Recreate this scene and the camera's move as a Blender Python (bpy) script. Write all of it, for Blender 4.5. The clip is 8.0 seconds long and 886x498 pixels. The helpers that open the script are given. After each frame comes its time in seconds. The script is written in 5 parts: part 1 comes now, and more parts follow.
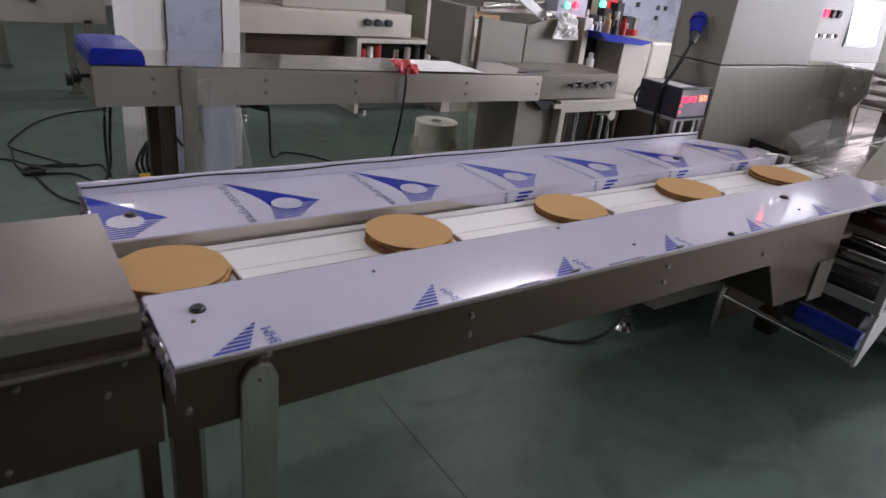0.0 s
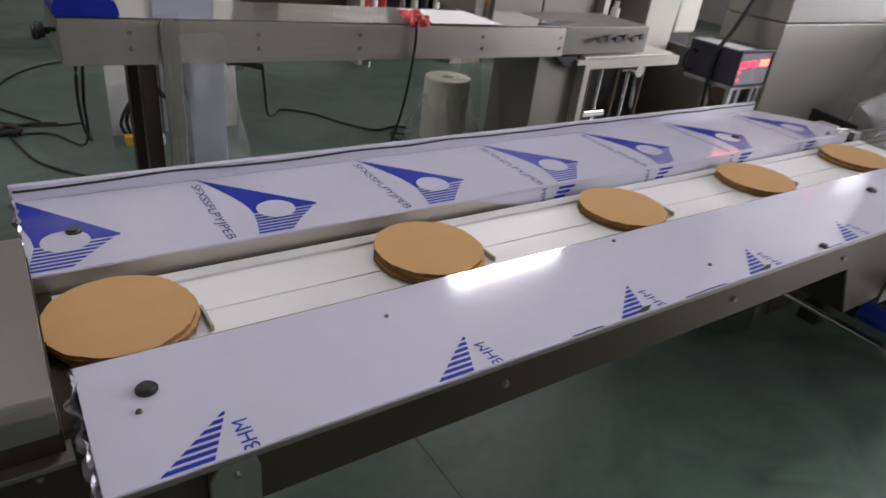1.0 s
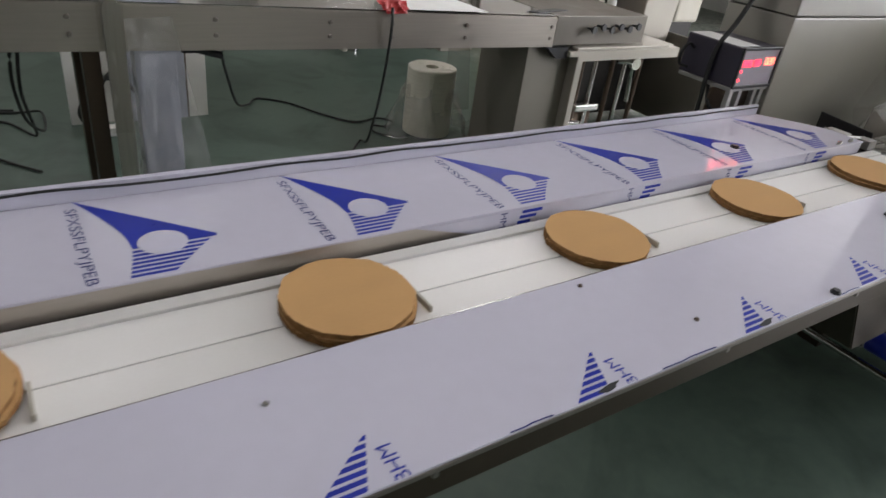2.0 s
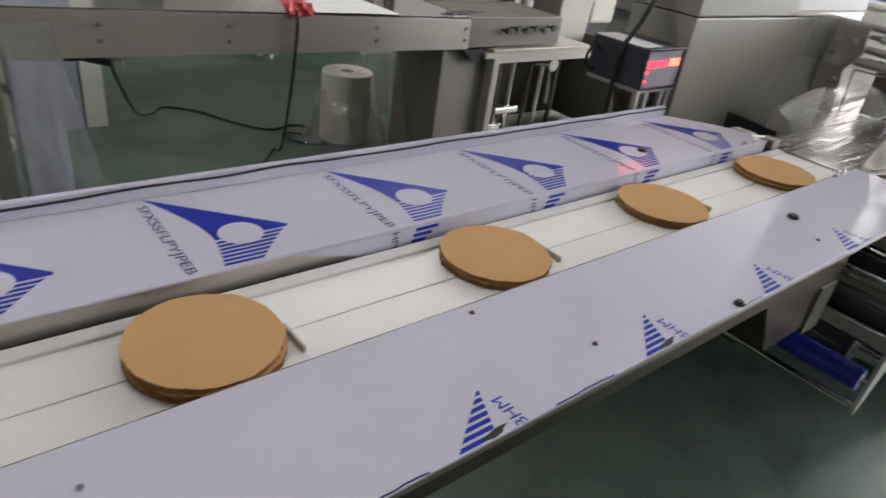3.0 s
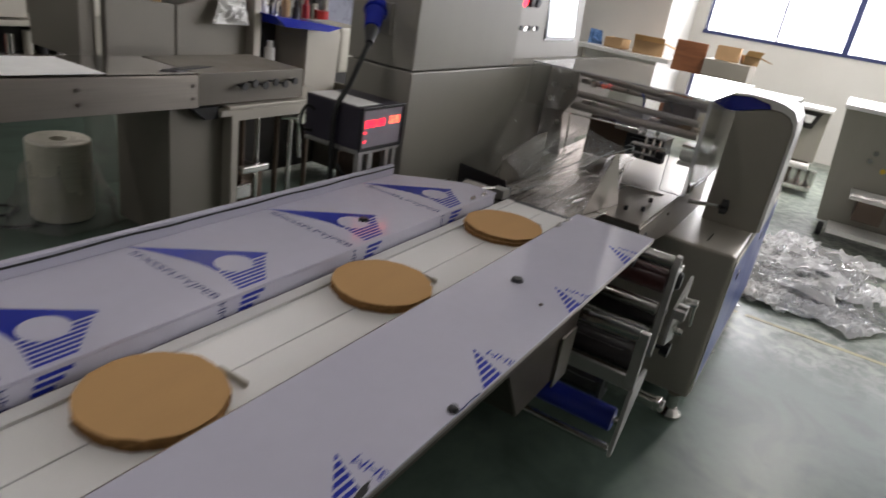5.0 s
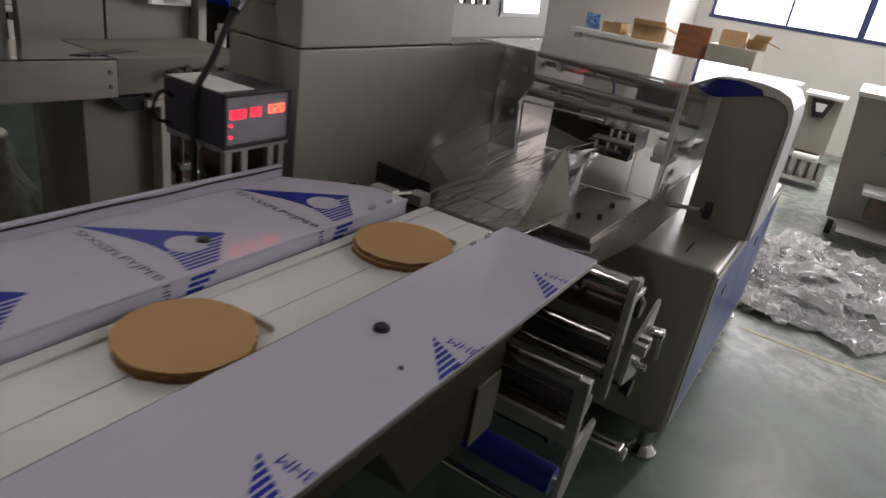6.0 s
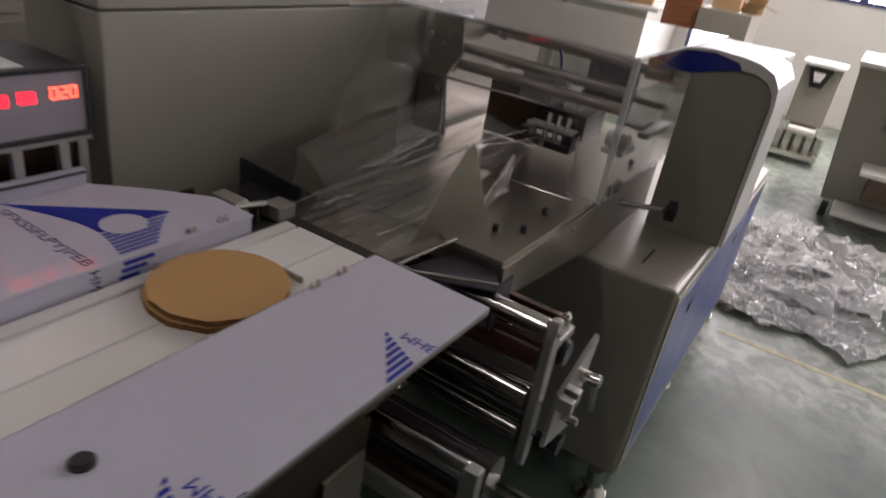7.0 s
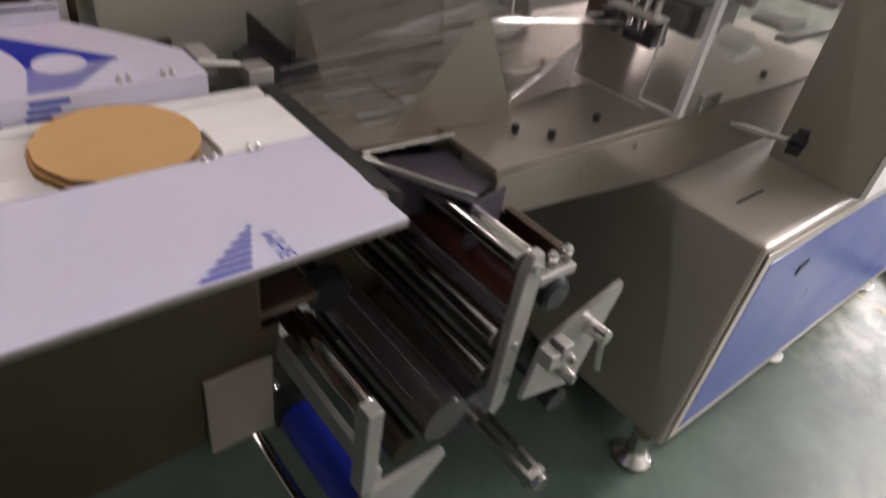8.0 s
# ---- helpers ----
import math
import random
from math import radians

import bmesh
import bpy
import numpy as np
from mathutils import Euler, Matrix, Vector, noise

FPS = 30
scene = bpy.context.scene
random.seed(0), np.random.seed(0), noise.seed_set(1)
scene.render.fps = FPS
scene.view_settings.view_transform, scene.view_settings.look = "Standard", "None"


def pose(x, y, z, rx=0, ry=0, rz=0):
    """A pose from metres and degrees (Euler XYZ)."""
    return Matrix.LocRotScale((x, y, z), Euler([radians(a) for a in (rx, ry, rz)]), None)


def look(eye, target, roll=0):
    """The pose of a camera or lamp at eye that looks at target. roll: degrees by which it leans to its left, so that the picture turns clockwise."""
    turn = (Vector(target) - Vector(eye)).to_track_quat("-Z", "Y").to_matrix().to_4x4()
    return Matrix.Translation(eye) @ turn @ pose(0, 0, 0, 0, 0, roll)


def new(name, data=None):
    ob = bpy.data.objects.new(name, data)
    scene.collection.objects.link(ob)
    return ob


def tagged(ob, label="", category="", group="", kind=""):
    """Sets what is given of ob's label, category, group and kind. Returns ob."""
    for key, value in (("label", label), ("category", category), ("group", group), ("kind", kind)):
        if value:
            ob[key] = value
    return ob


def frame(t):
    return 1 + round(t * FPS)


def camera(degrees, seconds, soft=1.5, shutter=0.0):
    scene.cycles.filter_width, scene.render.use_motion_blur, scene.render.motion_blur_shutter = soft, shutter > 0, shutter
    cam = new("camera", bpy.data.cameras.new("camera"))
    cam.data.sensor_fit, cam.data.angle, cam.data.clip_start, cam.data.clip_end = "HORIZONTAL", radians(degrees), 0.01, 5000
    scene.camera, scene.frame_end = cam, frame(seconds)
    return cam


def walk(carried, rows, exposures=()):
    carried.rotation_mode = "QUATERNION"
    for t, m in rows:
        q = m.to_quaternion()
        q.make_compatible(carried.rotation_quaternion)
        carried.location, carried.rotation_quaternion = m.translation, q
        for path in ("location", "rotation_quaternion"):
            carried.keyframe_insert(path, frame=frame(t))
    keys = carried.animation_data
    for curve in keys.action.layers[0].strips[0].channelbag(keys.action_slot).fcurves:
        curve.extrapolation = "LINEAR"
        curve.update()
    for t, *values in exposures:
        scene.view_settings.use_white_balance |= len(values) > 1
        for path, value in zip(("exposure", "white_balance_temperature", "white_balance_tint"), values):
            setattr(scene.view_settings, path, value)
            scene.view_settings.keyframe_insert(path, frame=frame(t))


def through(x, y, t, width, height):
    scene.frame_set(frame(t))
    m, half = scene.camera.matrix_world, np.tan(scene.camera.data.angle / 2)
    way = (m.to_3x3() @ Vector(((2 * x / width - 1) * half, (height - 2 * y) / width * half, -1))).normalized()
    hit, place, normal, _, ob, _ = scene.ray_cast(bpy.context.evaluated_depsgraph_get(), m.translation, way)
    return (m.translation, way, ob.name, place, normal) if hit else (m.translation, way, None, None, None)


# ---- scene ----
cam = camera(68.1, 8.0, shutter=0.5)
PATH = [
    (0, (-0.275, -0.824, 1.372), (0.803, 0.65, 0.555), 6.5),
    (0.5, (-0.199, -0.665, 1.367), (0.901, 0.77, 0.512), 7.1),
    (1, (-0.139, -0.543, 1.362), (0.903, 0.868, 0.402), 7.1),
    (1.2, (-0.105, -0.506, 1.353), (0.899, 0.91, 0.358), 7.0),
    (2.5, (0.16, -0.389, 1.341), (1.235, 0.975, 0.349), 8.8),
    (2.8, (0.183, -0.386, 1.337), (1.311, 0.936, 0.349), 8.6),
    (3, (0.193, -0.378, 1.339), (1.38, 0.907, 0.37), 8.7),
    (3.5, (0.214, -0.383, 1.342), (1.534, 0.792, 0.406), 9.5),
    (3.7, (0.219, -0.391, 1.347), (1.567, 0.772, 0.438), 9.1),
    (4, (0.242, -0.394, 1.349), (1.667, 0.695, 0.465), 9.1),
    (4.5, (0.311, -0.402, 1.355), (1.844, 0.551, 0.494), 9.1),
    (4.8, (0.386, -0.381, 1.354), (1.958, 0.552, 0.545), 8.9),
    (5, (0.466, -0.355, 1.363), (2.082, 0.536, 0.592), 9.5),
    (5.2, (0.541, -0.342, 1.36), (2.176, 0.497, 0.571), 9.7),
    (6.3, (1.015, -0.395, 1.312), (2.591, 0.535, 0.506), 9.0),
    (6.5, (1.097, -0.385, 1.307), (2.674, 0.533, 0.488), 9.1),
    (6.8, (1.230, -0.370, 1.308), (2.814, 0.547, 0.497), 9.7),
    (7, (1.312, -0.378, 1.314), (2.876, 0.494, 0.424), 9.5),
    (7.2, (1.382, -0.410, 1.330), (2.877, 0.477, 0.357), 8.7),
    (7.5, (1.497, -0.427, 1.293), (2.882, 0.596, 0.276), 8.7),
    (7.7, (1.556, -0.466, 1.262), (2.839, 0.679, 0.242), 8.5),
    (8, (1.655, -0.508, 1.251), (2.774, 0.634, 0.049), 9.8),
]
walk(cam, [(t, look(eye, target, roll)) for t, eye, target, roll in PATH],
     exposures=[(0.0, -0.34, 6150, 25), (1.0, -0.22, 6250, 21), (2.5, -0.32, 6400, 16), (3.5, -0.22, 6420, 16), (4.5, -0.64, 6520, 17), (5.2, -1.12, 6560, 18), (6.3, -1.32, 6700, 21), (7.0, -1.22, 6750, 24), (7.5, -0.85, 6800, 26), (8.0, -0.05, 6750, 26)])


# ---- world and lights ----
world = bpy.data.worlds.new("world")
scene.world = world
world.use_nodes = True
wn = world.node_tree
sky = wn.nodes.new("ShaderNodeTexSky")
sky.sky_type, sky.sun_disc = "NISHITA", False
sky.sun_elevation, sky.sun_rotation = radians(40), radians(60)
wn.links.new(sky.outputs[0], wn.nodes["Background"].inputs[0])
wn.nodes["Background"].inputs[1].default_value = 0.12


def area(name, x, y, z, sx, sy, watts, colour, turn=(0, 0, 0)):
    lamp = bpy.data.lights.new(name, "AREA")
    lamp.shape, lamp.size, lamp.size_y, lamp.energy, lamp.color = "RECTANGLE", sx, sy, watts, colour
    ob = new(name, lamp)
    ob.matrix_world = pose(x, y, z, *turn)
    return ob


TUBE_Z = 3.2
# Only (3.295, 3.13) is known by its reflection; the other tubes are added fill.
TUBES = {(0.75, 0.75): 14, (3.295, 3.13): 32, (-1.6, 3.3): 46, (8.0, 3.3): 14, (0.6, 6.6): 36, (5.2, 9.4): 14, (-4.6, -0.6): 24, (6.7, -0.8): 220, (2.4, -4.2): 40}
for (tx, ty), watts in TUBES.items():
    area("tube_and_fill_light", tx, ty, TUBE_Z - 0.06, 1.22, 0.07, watts, (1.0, 0.97, 0.92), (0, 0, 4))
area("window_light", 8.9, -1.9, 2.3, 1.9, 6.0, 500, (0.93, 0.97, 1.0), (0, 90, 0))


# ---- materials ----
def mat(name, col, rough=0.5, metal=0.0, spec=0.5, var=0.08, scale=6.0, bump=0.0, bscale=60.0, stretch=(1, 1, 1), rvar=0.1,
        coat=0.0, emit=None, power=0.0):
    """Principled surface with colour and gloss varied at two scales, and fine relief."""
    m = bpy.data.materials.new(name)
    m.use_nodes = True
    t = m.node_tree
    N, L = t.nodes.new, t.links.new
    b = t.nodes["Principled BSDF"]
    co = N("ShaderNodeTexCoord")
    mp = N("ShaderNodeMapping")
    mp.inputs["Scale"].default_value = stretch
    L(co.outputs["Object"], mp.inputs[0])
    n1, n2 = N("ShaderNodeTexNoise"), N("ShaderNodeTexNoise")
    n1.inputs["Scale"].default_value, n1.inputs["Detail"].default_value = scale, 4
    n2.inputs["Scale"].default_value, n2.inputs["Detail"].default_value = bscale, 6
    L(mp.outputs[0], n1.inputs[0]), L(mp.outputs[0], n2.inputs[0])
    mix = N("ShaderNodeMath")
    mix.operation = "MULTIPLY_ADD"
    mix.inputs[1].default_value = 0.35
    L(n2.outputs[0], mix.inputs[0]), L(n1.outputs[0], mix.inputs[2])
    ramp = N("ShaderNodeMapRange")
    ramp.inputs[1].default_value, ramp.inputs[2].default_value = 0.4, 0.95
    ramp.inputs[3].default_value, ramp.inputs[4].default_value = 1 - var, 1 + var
    L(mix.outputs[0], ramp.inputs[0])
    info = N("ShaderNodeObjectInfo")
    tone = N("ShaderNodeMapRange")
    tone.inputs[3].default_value, tone.inputs[4].default_value = 1 - var * 0.4, 1 + var * 0.4
    L(info.outputs["Random"], tone.inputs[0])
    both = N("ShaderNodeMath")
    both.operation = "MULTIPLY"
    L(ramp.outputs[0], both.inputs[0]), L(tone.outputs[0], both.inputs[1])
    vm = N("ShaderNodeVectorMath")
    vm.operation = "SCALE"
    vm.inputs[0].default_value = col
    L(both.outputs[0], vm.inputs["Scale"])
    L(vm.outputs[0], b.inputs["Base Color"])
    rr = N("ShaderNodeMapRange")
    rr.inputs[1].default_value, rr.inputs[2].default_value = 0.4, 0.95
    rr.inputs[3].default_value, rr.inputs[4].default_value = max(0.02, rough - rvar), min(1, rough + rvar)
    L(mix.outputs[0], rr.inputs[0])
    L(rr.outputs[0], b.inputs["Roughness"])
    b.inputs["Metallic"].default_value = metal
    b.inputs["Specular IOR Level"].default_value = spec
    b.inputs["Coat Weight"].default_value = coat
    if bump:
        bp = N("ShaderNodeBump")
        bp.inputs["Strength"].default_value, bp.inputs["Distance"].default_value = bump, 0.002
        L(n2.outputs[0], bp.inputs["Height"])
        L(bp.outputs[0], b.inputs["Normal"])
    if emit:
        b.inputs["Emission Color"].default_value = (*emit, 1)
        b.inputs["Emission Strength"].default_value = power
    return m


def clear(name, tint, gloss_rough=0.05, ior=1.45, haze=0.0, bump=0.0, bscale=20.0, stretch=(1, 1, 1), gain=1.0):
    """Thin clear sheet: what lies behind shows through, with gloss by Fresnel and some milky haze."""
    m = bpy.data.materials.new(name)
    m.use_nodes = True
    t = m.node_tree
    N, L = t.nodes.new, t.links.new
    t.nodes.remove(t.nodes["Principled BSDF"])
    out = t.nodes["Material Output"]
    tr, gl, df = N("ShaderNodeBsdfTransparent"), N("ShaderNodeBsdfGlossy"), N("ShaderNodeBsdfDiffuse")
    tr.inputs[0].default_value = (*tint, 1)
    gl.inputs["Roughness"].default_value = gloss_rough
    df.inputs[0].default_value = (0.75, 0.75, 0.75, 1)
    fr, pw, sch = N("ShaderNodeLayerWeight"), N("ShaderNodeMath"), N("ShaderNodeMath")
    fr.inputs[0].default_value = 0.5
    f0 = ((ior - 1) / (ior + 1)) ** 2
    pw.operation, sch.operation = "POWER", "MULTIPLY_ADD"
    pw.inputs[1].default_value, sch.inputs[1].default_value, sch.inputs[2].default_value = 5, 1 - f0, f0
    L(fr.outputs["Facing"], pw.inputs[0]), L(pw.outputs[0], sch.inputs[0])
    if bump:
        co, mp, n = N("ShaderNodeTexCoord"), N("ShaderNodeMapping"), N("ShaderNodeTexNoise")
        mp.inputs["Scale"].default_value = stretch
        n.inputs["Scale"].default_value, n.inputs["Detail"].default_value = bscale, 4
        bp = N("ShaderNodeBump")
        bp.inputs["Strength"].default_value, bp.inputs["Distance"].default_value = bump, 0.02
        L(co.outputs["Object"], mp.inputs[0]), L(mp.outputs[0], n.inputs[0]), L(n.outputs[0], bp.inputs["Height"])
        L(bp.outputs[0], gl.inputs["Normal"]), L(bp.outputs[0], fr.inputs["Normal"])
    g = N("ShaderNodeMath")
    g.operation, g.use_clamp = "MULTIPLY", True
    g.inputs[1].default_value = gain
    L(sch.outputs[0], g.inputs[0])
    m1, m2 = N("ShaderNodeMixShader"), N("ShaderNodeMixShader")
    m1.inputs[0].default_value = haze
    L(tr.outputs[0], m1.inputs[1]), L(df.outputs[0], m1.inputs[2])
    L(g.outputs[0], m2.inputs[0]), L(m1.outputs[0], m2.inputs[1]), L(gl.outputs[0], m2.inputs[2])
    L(m2.outputs[0], out.inputs[0])
    return m


FILM = mat("film_coated_steel", (0.53, 0.52, 0.61), 0.085, 0.0, 0.42, 0.05, 3, 0.012, 40, rvar=0.03)
INK = mat("blue_ink", (0.016, 0.03, 0.30), 0.35, 0, 0.2, 0.1, 20)
LETTER = mat("dark_blue_ink", (0.018, 0.022, 0.13), 0.4, 0, 0.2, 0.1, 20)
STEEL = mat("brushed_steel", (0.47, 0.43, 0.38), 0.36, 0.85, 0.5, 0.06, 4, 0.06, 90, (1, 30, 30), 0.08)
STEEL_V = mat("brushed_steel_upright", (0.44, 0.42, 0.38), 0.36, 1.0, 0.5, 0.12, 4, 0.06, 90, (30, 30, 1), 0.08)
COVERSTEEL = mat("worn_cover_steel", (0.31, 0.275, 0.255), 0.36, 0.9, 0.5, 0.05, 3, 0.03, 140, (1, 4, 4), 0.03)
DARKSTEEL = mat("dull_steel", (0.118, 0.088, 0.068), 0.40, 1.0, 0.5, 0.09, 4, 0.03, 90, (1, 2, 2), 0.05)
CHROME = mat("polished_steel", (0.62, 0.60, 0.57), 0.16, 1.0, 0.5, 0.06, 6, 0, 40, rvar=0.05)
ALU = mat("cast_aluminium", (0.43, 0.42, 0.40), 0.4, 0.7, 0.5, 0.1, 8, 0.1, 120)
CABINET = mat("satin_cabinet_steel", (0.305, 0.292, 0.252), 0.48, 0.0, 0.3, 0.035, 2.5, 0.02, 110, (5, 5, 1), 0.03)
REARGREY = mat("worn_grey_sheet", (0.20, 0.185, 0.155), 0.45, 0.2, 0.5, 0.07, 4, 0.03, 90)
PAINT = mat("grey_machine_paint", (0.36, 0.335, 0.285), 0.42, 0.2, 0.5, 0.06, 4, 0.08, 150)
CREAM = mat("cream_machine_paint", (0.44, 0.415, 0.35), 0.45, 0.1, 0.5, 0.08, 4, 0.05, 100)
WHITE = mat("white_paint", (0.76, 0.75, 0.72), 0.45, 0, 0.5, 0.05, 4, 0.05, 80)
LAVENDER = mat("lavender_film_sheet", (0.36, 0.375, 0.46), 0.3, 0, 0.5, 0.08, 5, 0.1, 30)
BELT = mat("white_belt", (0.78, 0.77, 0.75), 0.38, 0, 0.4, 0.04, 5, 0.04, 200)
BELT_EDGE = mat("belt_border", (0.69, 0.68, 0.66), 0.45, 0, 0.4, 0.06, 5)
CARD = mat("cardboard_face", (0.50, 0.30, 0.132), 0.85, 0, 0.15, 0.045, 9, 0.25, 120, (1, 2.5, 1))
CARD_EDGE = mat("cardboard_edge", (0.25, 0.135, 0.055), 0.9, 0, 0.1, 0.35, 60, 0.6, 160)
CARTON = mat("carton_board", (0.46, 0.30, 0.16), 0.85, 0, 0.15, 0.12, 6)
BLACK = mat("black_plastic", (0.018, 0.018, 0.02), 0.4, 0, 0.5, 0.2, 8)
RUBBER = mat("black_cable_rubber", (0.014, 0.015, 0.014), 0.55, 0, 0.4, 0.2, 8)
BOXDARK = mat("dark_instrument_paint", (0.045, 0.04, 0.055), 0.35, 0.1, 0.5, 0.1, 8, 0.05, 120)
FACEPLATE = mat("grey_instrument_face", (0.30, 0.28, 0.32), 0.4, 0, 0.5, 0.08, 8)
LED = mat("red_led", (0.4, 0.01, 0.02), 0.4, 0, 0.5, 0, 5, emit=(1.0, 0.012, 0.03), power=10)
LED_HOT = mat("orange_led", (0.5, 0.05, 0.02), 0.4, 0, 0.5, 0, 5, emit=(1.0, 0.10, 0.05), power=11)
GREENLAMP = mat("green_lamp", (0.05, 0.4, 0.2), 0.4, emit=(0.15, 1.0, 0.5), power=3)
SCREEN = mat("lit_screen", (0.7, 0.75, 0.8), 0.3, emit=(0.9, 0.95, 1.0), power=1.6)
BLUE = mat("blue_plastic", (0.010, 0.022, 0.33), 0.2, 0, 0.5, 0.12, 6, 0.05, 60)
BLUEDOOR = mat("blue_door_paint", (0.07, 0.11, 0.33), 0.33, 0.1, 0.5, 0.06, 3, 0.05, 90)
BLUEROLL = mat("blue_rubber_roller", (0.015, 0.03, 0.32), 0.35, 0, 0.5, 0.08, 8)
REDCLOTH = mat("red_plastic_cloth", (0.42, 0.025, 0.025), 0.4, 0, 0.5, 0.2, 18, 0.5, 30)
REDROLL = mat("dark_red_roller", (0.055, 0.016, 0.014), 0.35, 0, 0.5, 0.15, 8)
WOOD = mat("reddish_wood", (0.26, 0.10, 0.045), 0.5, 0, 0.4, 0.25, 4, 0.1, 40, (1, 1, 8))
WALLP = mat("wall_plaster", (0.66, 0.65, 0.61), 0.75, 0, 0.3, 0.05, 2, 0.15, 60)
CEIL = mat("ceiling_paint", (0.5, 0.5, 0.48), 0.85, 0, 0.2, 0.05, 2)
OLIVE = mat("olive_grey_paint", (0.15, 0.135, 0.11), 0.45, 0.2, 0.5, 0.08, 5)
WORKSTEEL = mat("oily_work_steel", (0.285, 0.255, 0.22), 0.30, 0.72, 0.5, 0.05, 3, 0.02, 120, (1, 2, 2), 0.03)
PAPER = mat("white_paper_film", (0.78, 0.78, 0.76), 0.6, 0, 0.4, 0.06, 12, 0.3, 40)
ROLLFILM = mat("rolled_film", (0.70, 0.67, 0.56), 0.3, 0, 0.5, 0.05, 10, 0.05, 200, (1, 1, 30))
# near-black for joints and slots, and for shade inside the machines
DARKGAP = mat("gap_and_shade_black", (0.03, 0.028, 0.026), 0.6, 0.2, 0.4, 0.3, 6)
YELLOW = mat("yellow_plastic", (0.6, 0.38, 0.03), 0.4)
GLOW = mat("tube_glow", (0.9, 0.9, 0.9), 0.5, emit=(1.0, 0.98, 0.94), power=14)
DAYLIGHT = mat("daylight_backdrop", (0.9, 0.9, 0.9), 0.9, emit=(0.95, 0.98, 1.0), power=8)
# the acrylic's slight haze stands in for reflections on the panes
ACRYLIC = clear("clear_acrylic", (0.96, 0.965, 0.96), 0.02, 1.5, 0.03, gain=1.3)
ACRYLIC_EDGE = clear("acrylic_cut_edge", (0.85, 0.87, 0.86), 0.15, 1.6, 0.45)
CLEARFILM = clear("crumpled_clear_film", (0.92, 0.905, 0.88), 0.13, 1.3, 0.03, 0.06, 14, (1, 1, 1), 0.8)
HAZEFILM = clear("hazy_plastic_sheet", (0.90, 0.90, 0.88), 0.2, 1.4, 0.2, 0.3, 9)


def thin_film(name, col, through, rough):
    """Thin milky film: light scatters on it and through it, with a gloss."""
    m = mat(name, col, rough, 0.0, 0.5, 0.12, 12, 0.5, 30)
    t = m.node_tree
    b = t.nodes["Principled BSDF"]
    tl, mx = t.nodes.new("ShaderNodeBsdfTranslucent"), t.nodes.new("ShaderNodeMixShader")
    tl.inputs[0].default_value = (*col, 1)
    mx.inputs[0].default_value = through
    t.links.new(b.outputs[0], mx.inputs[1]), t.links.new(tl.outputs[0], mx.inputs[2])
    t.links.new(mx.outputs[0], t.nodes["Material Output"].inputs[0])
    return m


SILVERFILM = thin_film("silver_scrap_film", (0.90, 0.905, 0.91), 0.25, 0.12)


